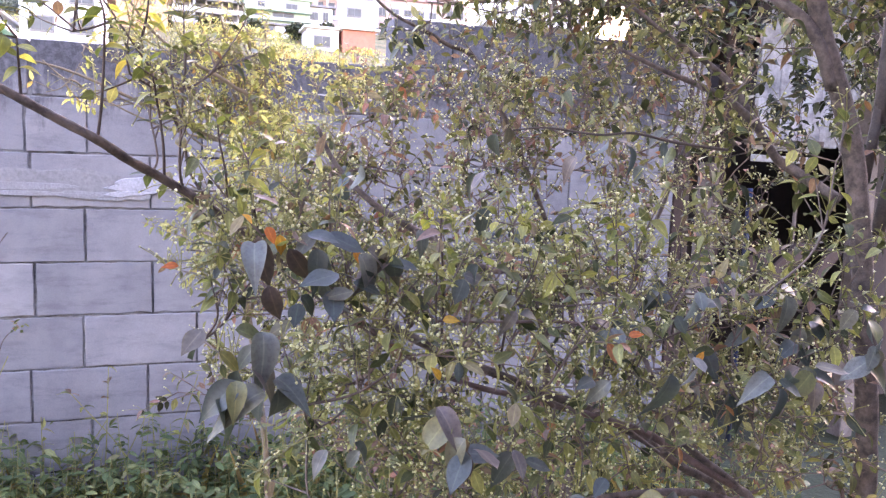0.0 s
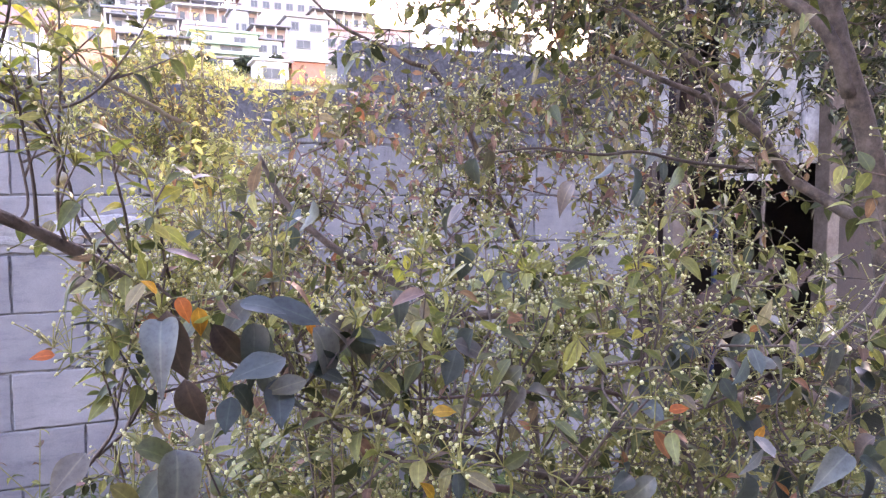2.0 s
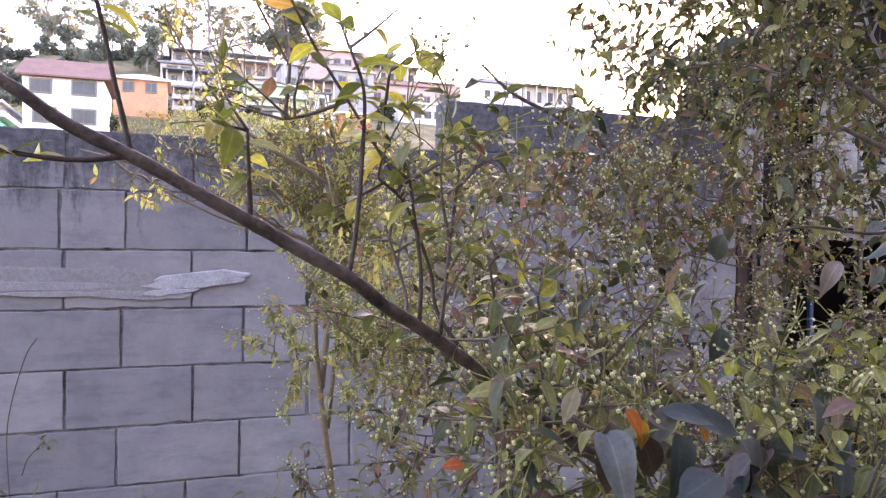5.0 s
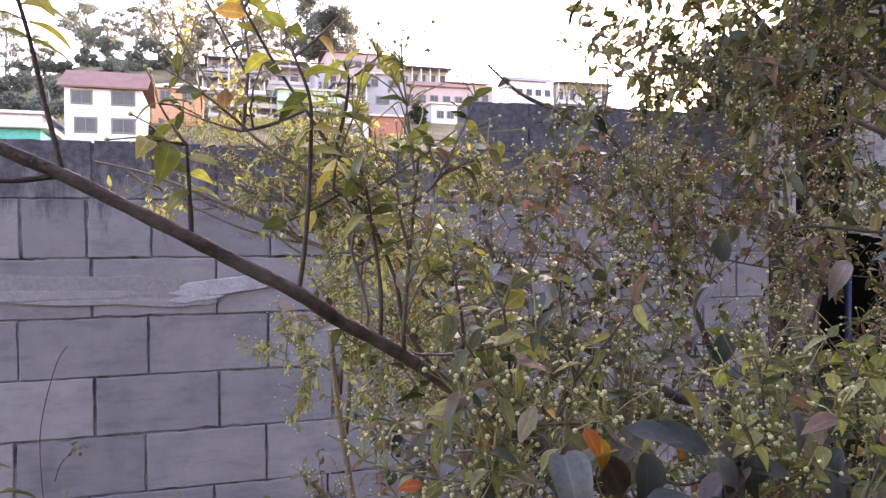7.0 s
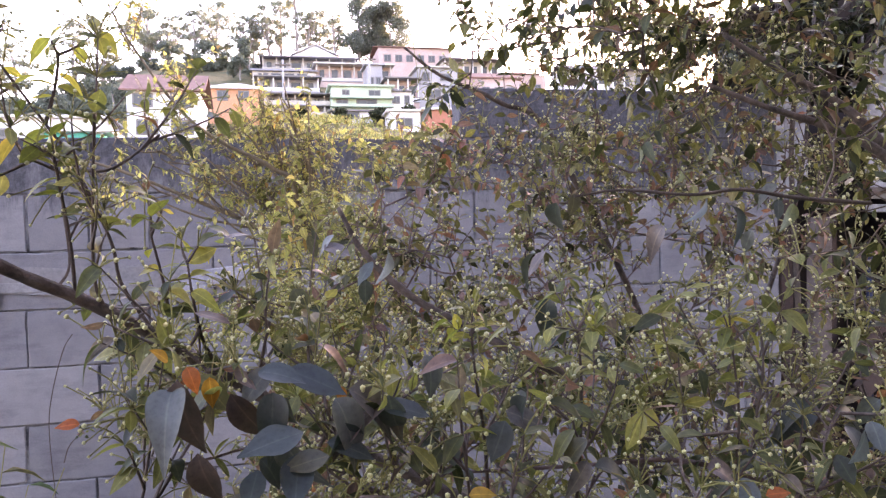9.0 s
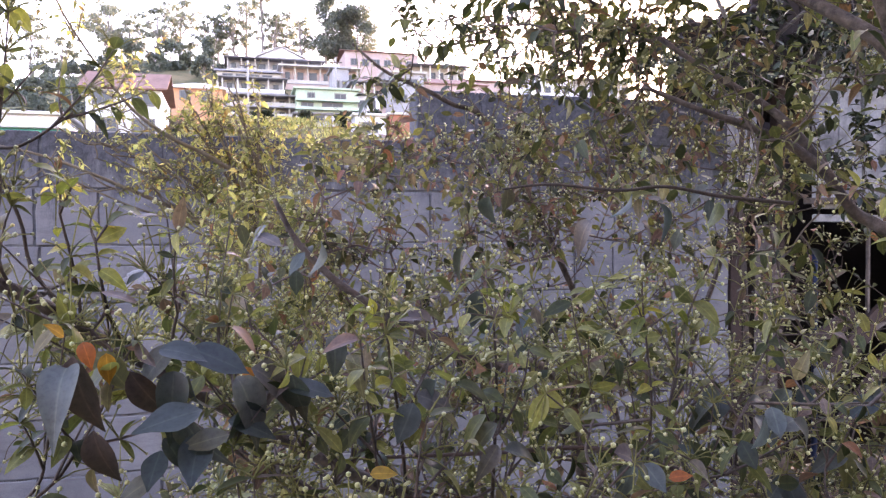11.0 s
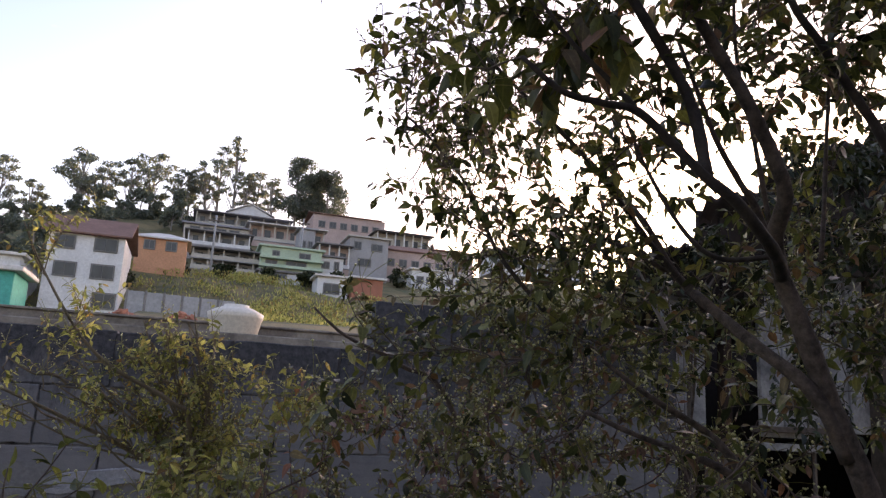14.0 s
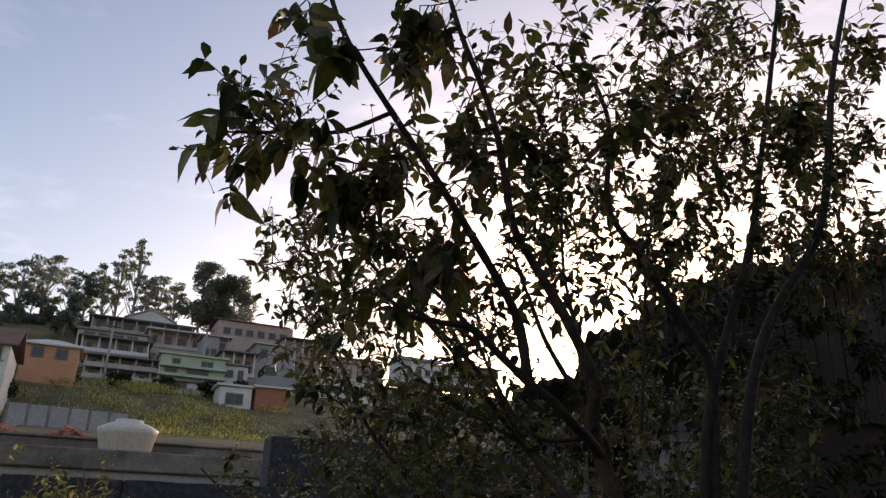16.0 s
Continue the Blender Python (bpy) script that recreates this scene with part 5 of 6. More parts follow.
    # boughs: centre, radii, twigs, leaf length, berries
    boughs = [
        ((1.06, 1.35, 2.076), (0.1, 0.15, 0.1), 9, 0.03, 0.12), ((1.1, 1.35, 1.945), (0.12, 0.15, 0.1), 14, 0.03, 0.15), ((1.134, 1.15, 1.864), (0.15, 0.2, 0.1), 24, 0.03, 0.18),
        ((1.227, 1.1, 1.877), (0.16, 0.2, 0.09), 22, 0.031, 0.15), ((0.943, 0.85, 2.021), (0.12, 0.1, 0.07), 8, 0.034, 0.06), ((1.047, 0.85, 2.068), (0.12, 0.12, 0.08), 5, 0.034, 0.06),
        ((1.143, 0.9, 2.001), (0.14, 0.15, 0.09), 12, 0.035, 0.06), ((1.253, 0.9, 2.144), (0.16, 0.15, 0.1), 3, 0.034, 0.06), ((1.499, 0.95, 2.092), (0.16, 0.15, 0.14), 6, 0.034, 0.06),
        ((1.628, 0.95, 2.24), (0.16, 0.15, 0.14), 4, 0.034, 0.06), ((1.014, 0.9, 2.138), (0.13, 0.12, 0.1), 13, 0.039, 0.03), ((1.132, 0.9, 2.196), (0.13, 0.12, 0.1), 7, 0.039, 0.03),
        ((0.89, 0.85, 2.275), (0.07, 0.09, 0.1), 5, 0.066, 0), ((0.921, 0.85, 2.168), (0.075, 0.09, 0.09), 4, 0.066, 0), ((1.026, 0.82, 2.396), (0.12, 0.09, 0.075), 4, 0.066, 0),
        ((0.998, 0.85, 2.068), (0.12, 0.09, 0.09), 6, 0.064, 0), ((1.189, 0.85, 2.326), (0.09, 0.09, 0.09), 3, 0.062, 0), ((0.86, 0.82, 2.328), (0.06, 0.08, 0.06), 4, 0.066, 0),
        ((1.135, 0.9, 2.029), (0.12, 0.09, 0.075), 3, 0.058, 0), ((1.836, 0.9, 2.665), (0.3, 0.12, 0.1), 4, 0.066, 0), ((1.682, 0.95, 2.366), (0.3, 0.12, 0.1), 6, 0.064, 0),
        ((2.208, 0.9, 2.911), (0.3, 0.12, 0.1), 4, 0.07, 0), ((1.145, 0.9, 2.285), (0.13, 0.12, 0.1), 13, 0.036, 0.06), ((1.355, 0.95, 2.304), (0.13, 0.12, 0.1), 22, 0.036, 0.06),
        ((1.258, 0.95, 2.193), (0.13, 0.12, 0.09), 11, 0.034, 0.06), ((1.8, 1.15, 1.822), (0.15, 0.14, 0.12), 24, 0.034, 0.06), ((2.07, 1.15, 1.889), (0.15, 0.14, 0.12), 24, 0.034, 0.06),
        ((1.936, 1.15, 1.705), (0.15, 0.14, 0.1), 14, 0.034, 0.06), ((1.715, 1.2, 1.699), (0.15, 0.14, 0.1), 6, 0.034, 0.06), ((1.837, 1, 2.211), (0.13, 0.15, 0.07), 17, 0.034, 0.06),
        ((2.056, 1, 2.279), (0.13, 0.15, 0.08), 17, 0.034, 0.06), ((2.282, 1, 2.338), (0.12, 0.15, 0.08), 17, 0.034, 0.06), ((1.703, 1, 2.731), (0.16, 0.12, 0.12), 36, 0.035, 0.18),
        ((1.818, 1, 2.553), (0.16, 0.15, 0.12), 34, 0.032, 0.12), ((1.968, 1, 2.387), (0.16, 0.15, 0.12), 34, 0.032, 0.12), ((2.179, 1, 2.592), (0.16, 0.15, 0.14), 34, 0.032, 0.12),
        ((2.315, 1, 2.467), (0.14, 0.15, 0.14), 30, 0.034, 0.12), ((2.283, 0.95, 2.866), (0.12, 0.1, 0.1), 14, 0.05, 0), ((1.551, 1, 2.422), (0.13, 0.15, 0.1), 36, 0.03, 0.12),
        ((1.987, 1, 2.83), (0.16, 0.15, 0.1), 24, 0.032, 0.12), ((1.485, 1, 2.289), (0.16, 0.15, 0.12), 29, 0.035, 0.18), ((2.032, 1, 2.344), (0.2, 0.2, 0.14), 22, 0.04, 0.12),
        ((1.644, 1.05, 2.153), (0.2, 0.2, 0.09), 29, 0.036, 0.12), ((0.8, 0.88, 2.175), (0.05, 0.07, 0.025), 12, 0.026, 0.12), ((0.985, 1.42, 2.22), (0.045, 0.08, 0.06), 8, 0.028, 0.12),
        ((1.049, 1.2, 2.071), (0.16, 0.15, 0.08), 36, 0.03, 0.24), ((0.925, 0.85, 2.358), (0.1, 0.1, 0.08), 6, 0.042, 0.03), ((1.081, 0.85, 2.413), (0.12, 0.1, 0.09), 8, 0.042, 0.03),
        ((0.83, 0.88, 2.2), (0.05, 0.07, 0.035), 8, 0.028, 0.06), ((1.06, 1.35, 2.255), (0.08, 0.1, 0.08), 7, 0.032, 0.06), ((1.247, 0.95, 2.054), (0.16, 0.15, 0.1), 25, 0.035, 0.06),
        ((1.529, 1, 2.539), (0.18, 0.15, 0.16), 18, 0.039, 0.06), ((1.609, 1, 2.229), (0.2, 0.2, 0.14), 18, 0.039, 0.06), ((1.935, 1, 2.511), (0.22, 0.2, 0.2), 18, 0.039, 0.03),
        ((2.178, 1, 2.317), (0.22, 0.25, 0.18), 13, 0.039, 0.03), ((2.353, 1, 2.885), (0.24, 0.2, 0.2), 13, 0.039, 0.03), ((1.323, 0.95, 2.409), (0.14, 0.12, 0.12), 19, 0.037, 0.03),
        ((1.792, 1, 2.762), (0.2, 0.15, 0.14), 13, 0.037, 0.03), ((1.435, 1.05, 2.188), (0.16, 0.15, 0.1), 11, 0.034, 0.06), ((1.213, 1.2, 2.099), (0.18, 0.2, 0.08), 23, 0.032, 0.18),
        ((1.087, 1.3, 2.035), (0.14, 0.2, 0.07), 24, 0.03, 0.18), ((1.204, 1.2, 1.789), (0.2, 0.2, 0.1), 30, 0.03, 0.24), ((1.09, 1.25, 1.746), (0.14, 0.2, 0.1), 14, 0.03, 0.24),
        ((1.138, 1.2, 1.627), (0.24, 0.25, 0.11), 48, 0.03, 0.3), ((1.269, 1.1, 1.687), (0.16, 0.2, 0.1), 20, 0.03, 0.24), ((1.415, 1.1, 1.697), (0.16, 0.2, 0.12), 12, 0.03, 0.18),
        ((1.427, 1, 1.758), (0.16, 0.2, 0.12), 3, 0.03, 0.12), ((1.245, 1, 1.502), (0.18, 0.2, 0.1), 19, 0.03, 0.3), ((1.443, 1, 1.546), (0.14, 0.2, 0.12), 4, 0.032, 0.24),
        ((1.419, 0.95, 1.353), (0.16, 0.2, 0.14), 12, 0.032, 0.3), ((1.577, 1.5, 1.757), (0.24, 0.2, 0.08), 26, 0.032, 0.18), ((1.8, 1.4, 1.767), (0.24, 0.2, 0.14), 10, 0.032, 0.18),
        ((1.989, 1.3, 1.896), (0.2, 0.2, 0.14), 24, 0.032, 0.18), ((2.095, 1.3, 1.707), (0.2, 0.2, 0.16), 24, 0.032, 0.18), ((1.366, 1.5, 1.839), (0.2, 0.2, 0.1), 34, 0.03, 0.18),
        ((1.24, 1.5, 1.846), (0.14, 0.2, 0.08), 14, 0.03, 0.18), ((1.759, 1.2, 1.975), (0.14, 0.14, 0.08), 18, 0.032, 0.18),
    ]
    fo.fill(tree, [b for b in boughs if b[3] < .055], 4, share=0.4)
    # long leaves that hang from the outer shoots
    fo.fill(tree, [b for b in boughs if b[3] > .055], 3, up=-.75, share=0.42)
    fo.build(tree, M_LEAF_D, M_TWIG_MID)
    return tree


# ---- the berry shrub in front ----
def near_shrub():
    base = (1.2, 0.78, 0.0)
    shrub = thing("shrub", base, "berry shrub with long arching branch and broad dull grey-green leaves", "shrub")
    o = np.array(base)
    limb(shrub, [(1.2, .78, -.05), (1.2, .78, .6), (1.22, .76, .94), (1.13, .76, 1.03), (1.02, .76, 1.1), (.93, .76, 1.14), (.79, .765, 1.2), (.68, .76, 1.265), (.587, .75, 1.328), (.544, .735, 1.36), (.507, .72, 1.384), (.481, .705, 1.399), (.455, .688, 1.417), (.427, .684, 1.432), (.4, .68, 1.447), (.37, .675, 1.463), (.342, .67, 1.478), (.312, .665, 1.492), (.287, .66, 1.509), (.24, .66, 1.535), (.19, .66, 1.558), (.12, .66, 1.58)], 0.0098, 0.0036, M_BARK)
    limb(shrub, [(1.21, .77, .7), (1.2, .7, .97), (1.172, .7, 1.021), (1.117, .7, 1.063), (1.073, .7, 1.103), (1.05, .72, 1.17), (1.04, .75, 1.22)], 0.0105, 0.0035, M_BARK)
    limb(shrub, [(1.172, .7, 1.021), (1.12, .7, 1.05), (1.042, .7, 1.098), (.971, .7, 1.125), (.891, .7, 1.151), (.81, .7, 1.175), (.753, .7, 1.203), (.7, .71, 1.24)], 0.0085, 0.003, M_BARK_RED)
    limb(shrub, [(1.19, .71, .99), (1.1, .69, 1.025), (1.0, .69, 1.034), (.9, .69, 1.03)], 0.009, 0.004, M_BARK)
    limb(shrub, [(1.04, .75, 1.2), (.96, .75, 1.225), (.864, .74, 1.232), (.75, .73, 1.24)], 0.004, 0.0018, M_BARK_RED)
    shoots = [
        [(.342, .67, 1.478), (.334, .67, 1.513), (.328, .67, 1.542), (.322, .67, 1.565), (.312, .67, 1.6)],
        [(.4, .68, 1.447), (.399, .68, 1.472), (.398, .68, 1.496)],
        [(.455, .688, 1.416), (.459, .686, 1.446), (.462, .685, 1.494), (.462, .685, 1.523), (.454, .685, 1.546)],
        [(.508, .72, 1.383), (.507, .715, 1.418), (.502, .715, 1.455), (.499, .715, 1.476)],
        [(.565, .742, 1.344), (.563, .725, 1.386), (.556, .72, 1.423)],
        [(.6, .745, 1.318), (.589, .71, 1.35), (.584, .7, 1.379), (.581, .7, 1.404)],
        [(.342, .67, 1.478), (.316, .67, 1.475), (.285, .67, 1.478), (.25, .67, 1.487)],
        [(.555, .74, 1.352), (.531, .75, 1.389), (.524, .75, 1.422), (.5, .75, 1.478), (.485, .75, 1.502), (.467, .75, 1.529), (.447, .75, 1.559), (.43, .75, 1.59)],
        [(.485, .75, 1.502), (.492, .75, 1.528), (.495, .75, 1.55)],
        [(.8, .765, 1.196), (.785, .72, 1.27), (.775, .7, 1.31), (.772, .7, 1.345)],
        [(.87, .76, 1.165), (.86, .72, 1.24), (.855, .7, 1.3), (.853, .7, 1.345)],
        [(1.0, .76, 1.11), (.99, .72, 1.2), (.985, .7, 1.27), (.98, .7, 1.33)],
    ]
    for pts in shoots:
        limb(shrub, pts, 0.0024, 0.0012, M_TWIG, "shoot", "dark upright shoot", 6)
    # young leaves in pairs up the shoots
    young = Foliage(np.random.default_rng(37), 0.0016, NEAR_LEAVES)
    g = young.rng
    for k, pts in enumerate(shoots):
        line = smooth_line(pts, 8)
        for q in range(len(line) // 2, len(line), 3 if k < 9 else 2):
            for sgn in (1, -1):
                way = np.array([sgn * g.uniform(.6, 1), g.normal(0, .5), g.uniform(-.3, .7)])
                fr = frames_along(way, np.array([0, -.3, 1.0]) + g.normal(0, .35, 3)) * g.uniform(.011, .023)
                fr[:, 1] *= g.uniform(1.1, 1.6)
                young.leaf[g.integers(4)].append(np.column_stack([fr, line[q] - o]))
        for _ in range(2 if k < 9 else 5):
            young.twig(line[-1] - o, g.normal(0, .6, 3) + (0, 0, .9), g.uniform(.014, .035), .022, .35, .012, 1.4)
    young.build(shrub, M_LEAF_SHOOT, M_TWIG_MID)
    fo = Foliage(np.random.default_rng(31), 0.0016, NEAR_LEAVES)
    g = fo.rng
    boughs = [
        ((.44, .76, 1.5), (.05, .05, .05), 5, .02, .35), ((.49, .76, 1.45), (.05, .05, .05), 6, .022, .35), ((.53, .76, 1.4), (.05, .05, .04), 7, .022, .4),
        ((.60, .7, 1.345), (.05, .05, .05), 12, .026, .5), ((.575, .7, 1.3), (.03, .03, .035), 8, .024, .6), ((.56, .66, 1.25), (.03, .03, .03), 5, .024, .6),
        ((.64, .68, 1.285), (.06, .05, .05), 13, .026, .5), ((.70, .68, 1.235), (.07, .05, .05), 14, .026, .5), ((.66, .66, 1.19), (.07, .05, .05), 12, .026, .6),
        ((.758, .85, 1.22), (.13, .12, .08), 19, .028, .5), ((.886, .9, 1.272), (.14, .14, .08), 19, .028, .55), ((.988, .85, 1.215), (.13, .12, .09), 21, .028, .55),
        ((.849, .8, 1.175), (.14, .1, .07), 19, .028, .55), ((1.017, .82, 1.132), (.13, .1, .07), 17, .028, .5), ((.709, .78, 1.137), (.12, .1, .07), 17, .028, .55),
        ((.853, .8, 1.078), (.14, .1, .07), 14, .028, .55), ((1.0, .85, 1.0), (.16, .12, .08), 12, .028, .5), ((1.166, .85, 1.175), (.13, .12, .09), 17, .028, .5),
        ((1.355, .9, 1.225), (.13, .12, .09), 9, .03, .4), ((1.374, .85, 1.1), (.14, .12, .08), 15, .03, .45), ((1.226, .85, 1.04), (.13, .1, .08), 14, .03, .45),
        ((.78, .66, 1.185), (.07, .04, .05), 13, .026, .6), ((.874, .66, 1.155), (.07, .04, .05), 13, .026, .6), ((.97, .66, 1.13), (.07, .04, .05), 12, .026, .6),
        ((.8, .64, 1.1), (.08, .05, .05), 12, .026, .6), ((.7, .64, 1.12), (.08, .05, .05), 12, .026, .6), ((1.1, .66, 1.14), (.08, .05, .05), 11, .026, .5), ((1.2, .68, 1.12), (.08, .05, .05), 11, .026, .5),
        ((1.233, .68, 1.41), (.06, .05, .07), 6, .028, .3), ((1.293, .7, 1.31), (.07, .06, .07), 7, .028, .3), ((1.523, .9, 1.24), (.12, .12, .1), 8, .03, .35),
        ((1.476, .85, .985), (.13, .12, .1), 15, .03, .35), ((1.098, .75, 1.236), (.13, .1, .07), 14, .027, .55), ((.916, .75, 1.265), (.12, .1, .07), 14, .027, .55),
        ((1.041, .75, 1.24), (.13, .1, .06), 14, .027, .55), ((.769, .7, 1.275), (.1, .08, .05), 12, .027, .5), ((1.15, .7, 1.27), (.1, .08, .06), 10, .027, .5), ((1.3, .75, 1.18), (.1, .08, .06), 12, .028, .45),
    ]
    fo.fill(shrub, boughs, 3, (.035, .085), 1.25, .018)
    fo.build(shrub, M_LEAF, M_TWIG_MID)
    # broad leaves, each its own part, hanging in whorls at the branch ends
    meshes = [with_rib(mesh_of("leaf", v, [tuple(q) for q in f.tolist()], M_LEAF_BIG, True)) for v, f in BIG_LEAVES]
    brown = with_rib(mesh_of("leaf", BIG_LEAVES[1][0], [tuple(q) for q in BIG_LEAVES[1][1].tolist()], M_LEAF_BROWN, True))
    amber = with_rib(mesh_of("leaf", BIG_LEAVES[0][0], [tuple(q) for q in BIG_LEAVES[0][1].tolist()], M_LEAF_AMBER, True))

    def leaf(p, way, size, me, width=1.0, up=(0, -.6, 1), label=""):
        fr = frames_along(np.array(way, float), np.array(up, float)) * size
        fr[:, 1] *= width
        part("leaf", me, shrub, label, Matrix([[*fr[i], float(p[i] - o[i])] for i in range(3)] + [[0, 0, 0, 1]]))

    for p, n, size in [
        ((.585, .62, 1.34), 3, .038), ((.635, .63, 1.335), 6, .044), ((.67, .62, 1.325), 5, .046), ((.65, .62, 1.295), 4, .042), ((.705, .63, 1.33), 4, .036), ((.54, .68, 1.365), 1, .026),
        ((.58, .6, 1.26), 4, .04), ((.565, .58, 1.235), 5, .044), ((.595, .59, 1.215), 5, .042), ((.54, .6, 1.25), 3, .03), ((.73, .58, 1.185), 4, .042), ((.755, .57, 1.16), 5, .048),
        ((.9, .6, 1.205), 3, .03), ((1.0, .58, 1.215), 3, .034), ((1.03, .6, 1.28), 4, .034), ((1.1, .57, 1.2), 4, .036), ((1.15, .58, 1.2), 6, .042), ((1.22, .58, 1.23), 5, .046),
        ((.79, .66, 1.3), 3, .034), ((.85, .66, 1.27), 3, .032), ((.95, .66, 1.25), 3, .034), ((.66, .6, 1.17), 3, .034), ((.82, .6, 1.13), 4, .036), ((1.3, .64, 1.25), 4, .042), ((.9, .6, 1.09), 3, .036), ((1.02, .62, 1.07), 3, .038), ((.62, .66, 1.275), 3, .032),
        ((1.087, .72, 1.27), 4, .04), ((1.163, .74, 1.28), 3, .038), ((1.25, .74, 1.26), 4, .042), ((1.135, .73, 1.19), 4, .042), ((1.21, .73, 1.21), 4, .044), ((1.28, .74, 1.18), 4, .044), ((1.1, .72, 1.15), 3, .042), ((1.19, .73, 1.13), 4, .044), ((1.31, .74, 1.21), 4, .044), ((1.01, .73, 1.23), 3, .036),
    ]:
        for k in range(n):
            a = 6.28 * k / n + g.uniform(-.5, .5)
            leaf(np.array(p) + g.normal(0, .008, 3), (math.cos(a), .5 * math.sin(a) - .25, g.uniform(-1.0, .05)), size * g.uniform(.65, 1.0), meshes[int(g.integers(4))], g.uniform(.8, 1.1), (g.normal(0, .35), -.7, 1))
    for q, way, size, w in (((.583, .617, 1.342), (.1, -.1, -1), .046, .8), ((.592, .62, 1.3), (.2, -.1, -1), .034, .9), ((.61, .63, 1.33), (.45, -.1, -.8), .036, .8), ((.755, .57, 1.16), (-.15, -.1, -1), .042, .9)):
        leaf(q, way, size, brown, w, (-.3, -1, .2), "large purple-brown hanging leaf")
    leaf((.925, .515, 1.232), (-.3, -.5, -1), .036, meshes[3], 1.1, (.5, -.6, .8), "dark curled leaf with a bright rim")
    for q, way in (((.589, .611, 1.35), (.3, -.5, -.6)), ((.578, .62, 1.352), (-.3, -.4, .5)), ((.6, .615, 1.343), (.1, -.3, -1)), ((.674, .657, 1.325), (.2, -.4, -.7)), ((.742, .6, 1.268), (.6, -.2, .1)), ((.52, .67, 1.31), (-.9, -.1, .1)), ((.735, .58, 1.22), (-.4, -.2, .7)), ((1.02, .6, 1.215), (.2, -.3, .6)), ((.95, .62, 1.24), (.5, -.3, .2)), ((1.09, .6, 1.26), (-.3, -.3, .5))):
        leaf(q, way, g.uniform(.01, .017), amber, 1.0, (0, -.7, .8), "small amber or orange leaf")
    # loose broad leaves among the twigs
    for p in ((.690, 1.0, 1.432), (.746, 1.0, 1.395), (.719, 1.0, 1.42), (.921, .95, 1.373), (.869, .9, 1.316), (1.046, .85, 1.452), (1.182, .9, 1.427), (.953, .95, 1.461), (.65, .9, 1.36), (.798, .85, 1.29), (.924, .9, 1.314), (1.062, .9, 1.439), (1.135, 1.0, 1.46), (1.256, 1.0, 1.445)):
        for k in range(2):
            leaf(np.array(p) + g.normal(0, .02, 3), g.normal(0, .6, 3) + (0, 0, -.7), g.uniform(.026, .042), meshes[int(g.integers(4))], g.uniform(.8, 1.1))
    return shrub


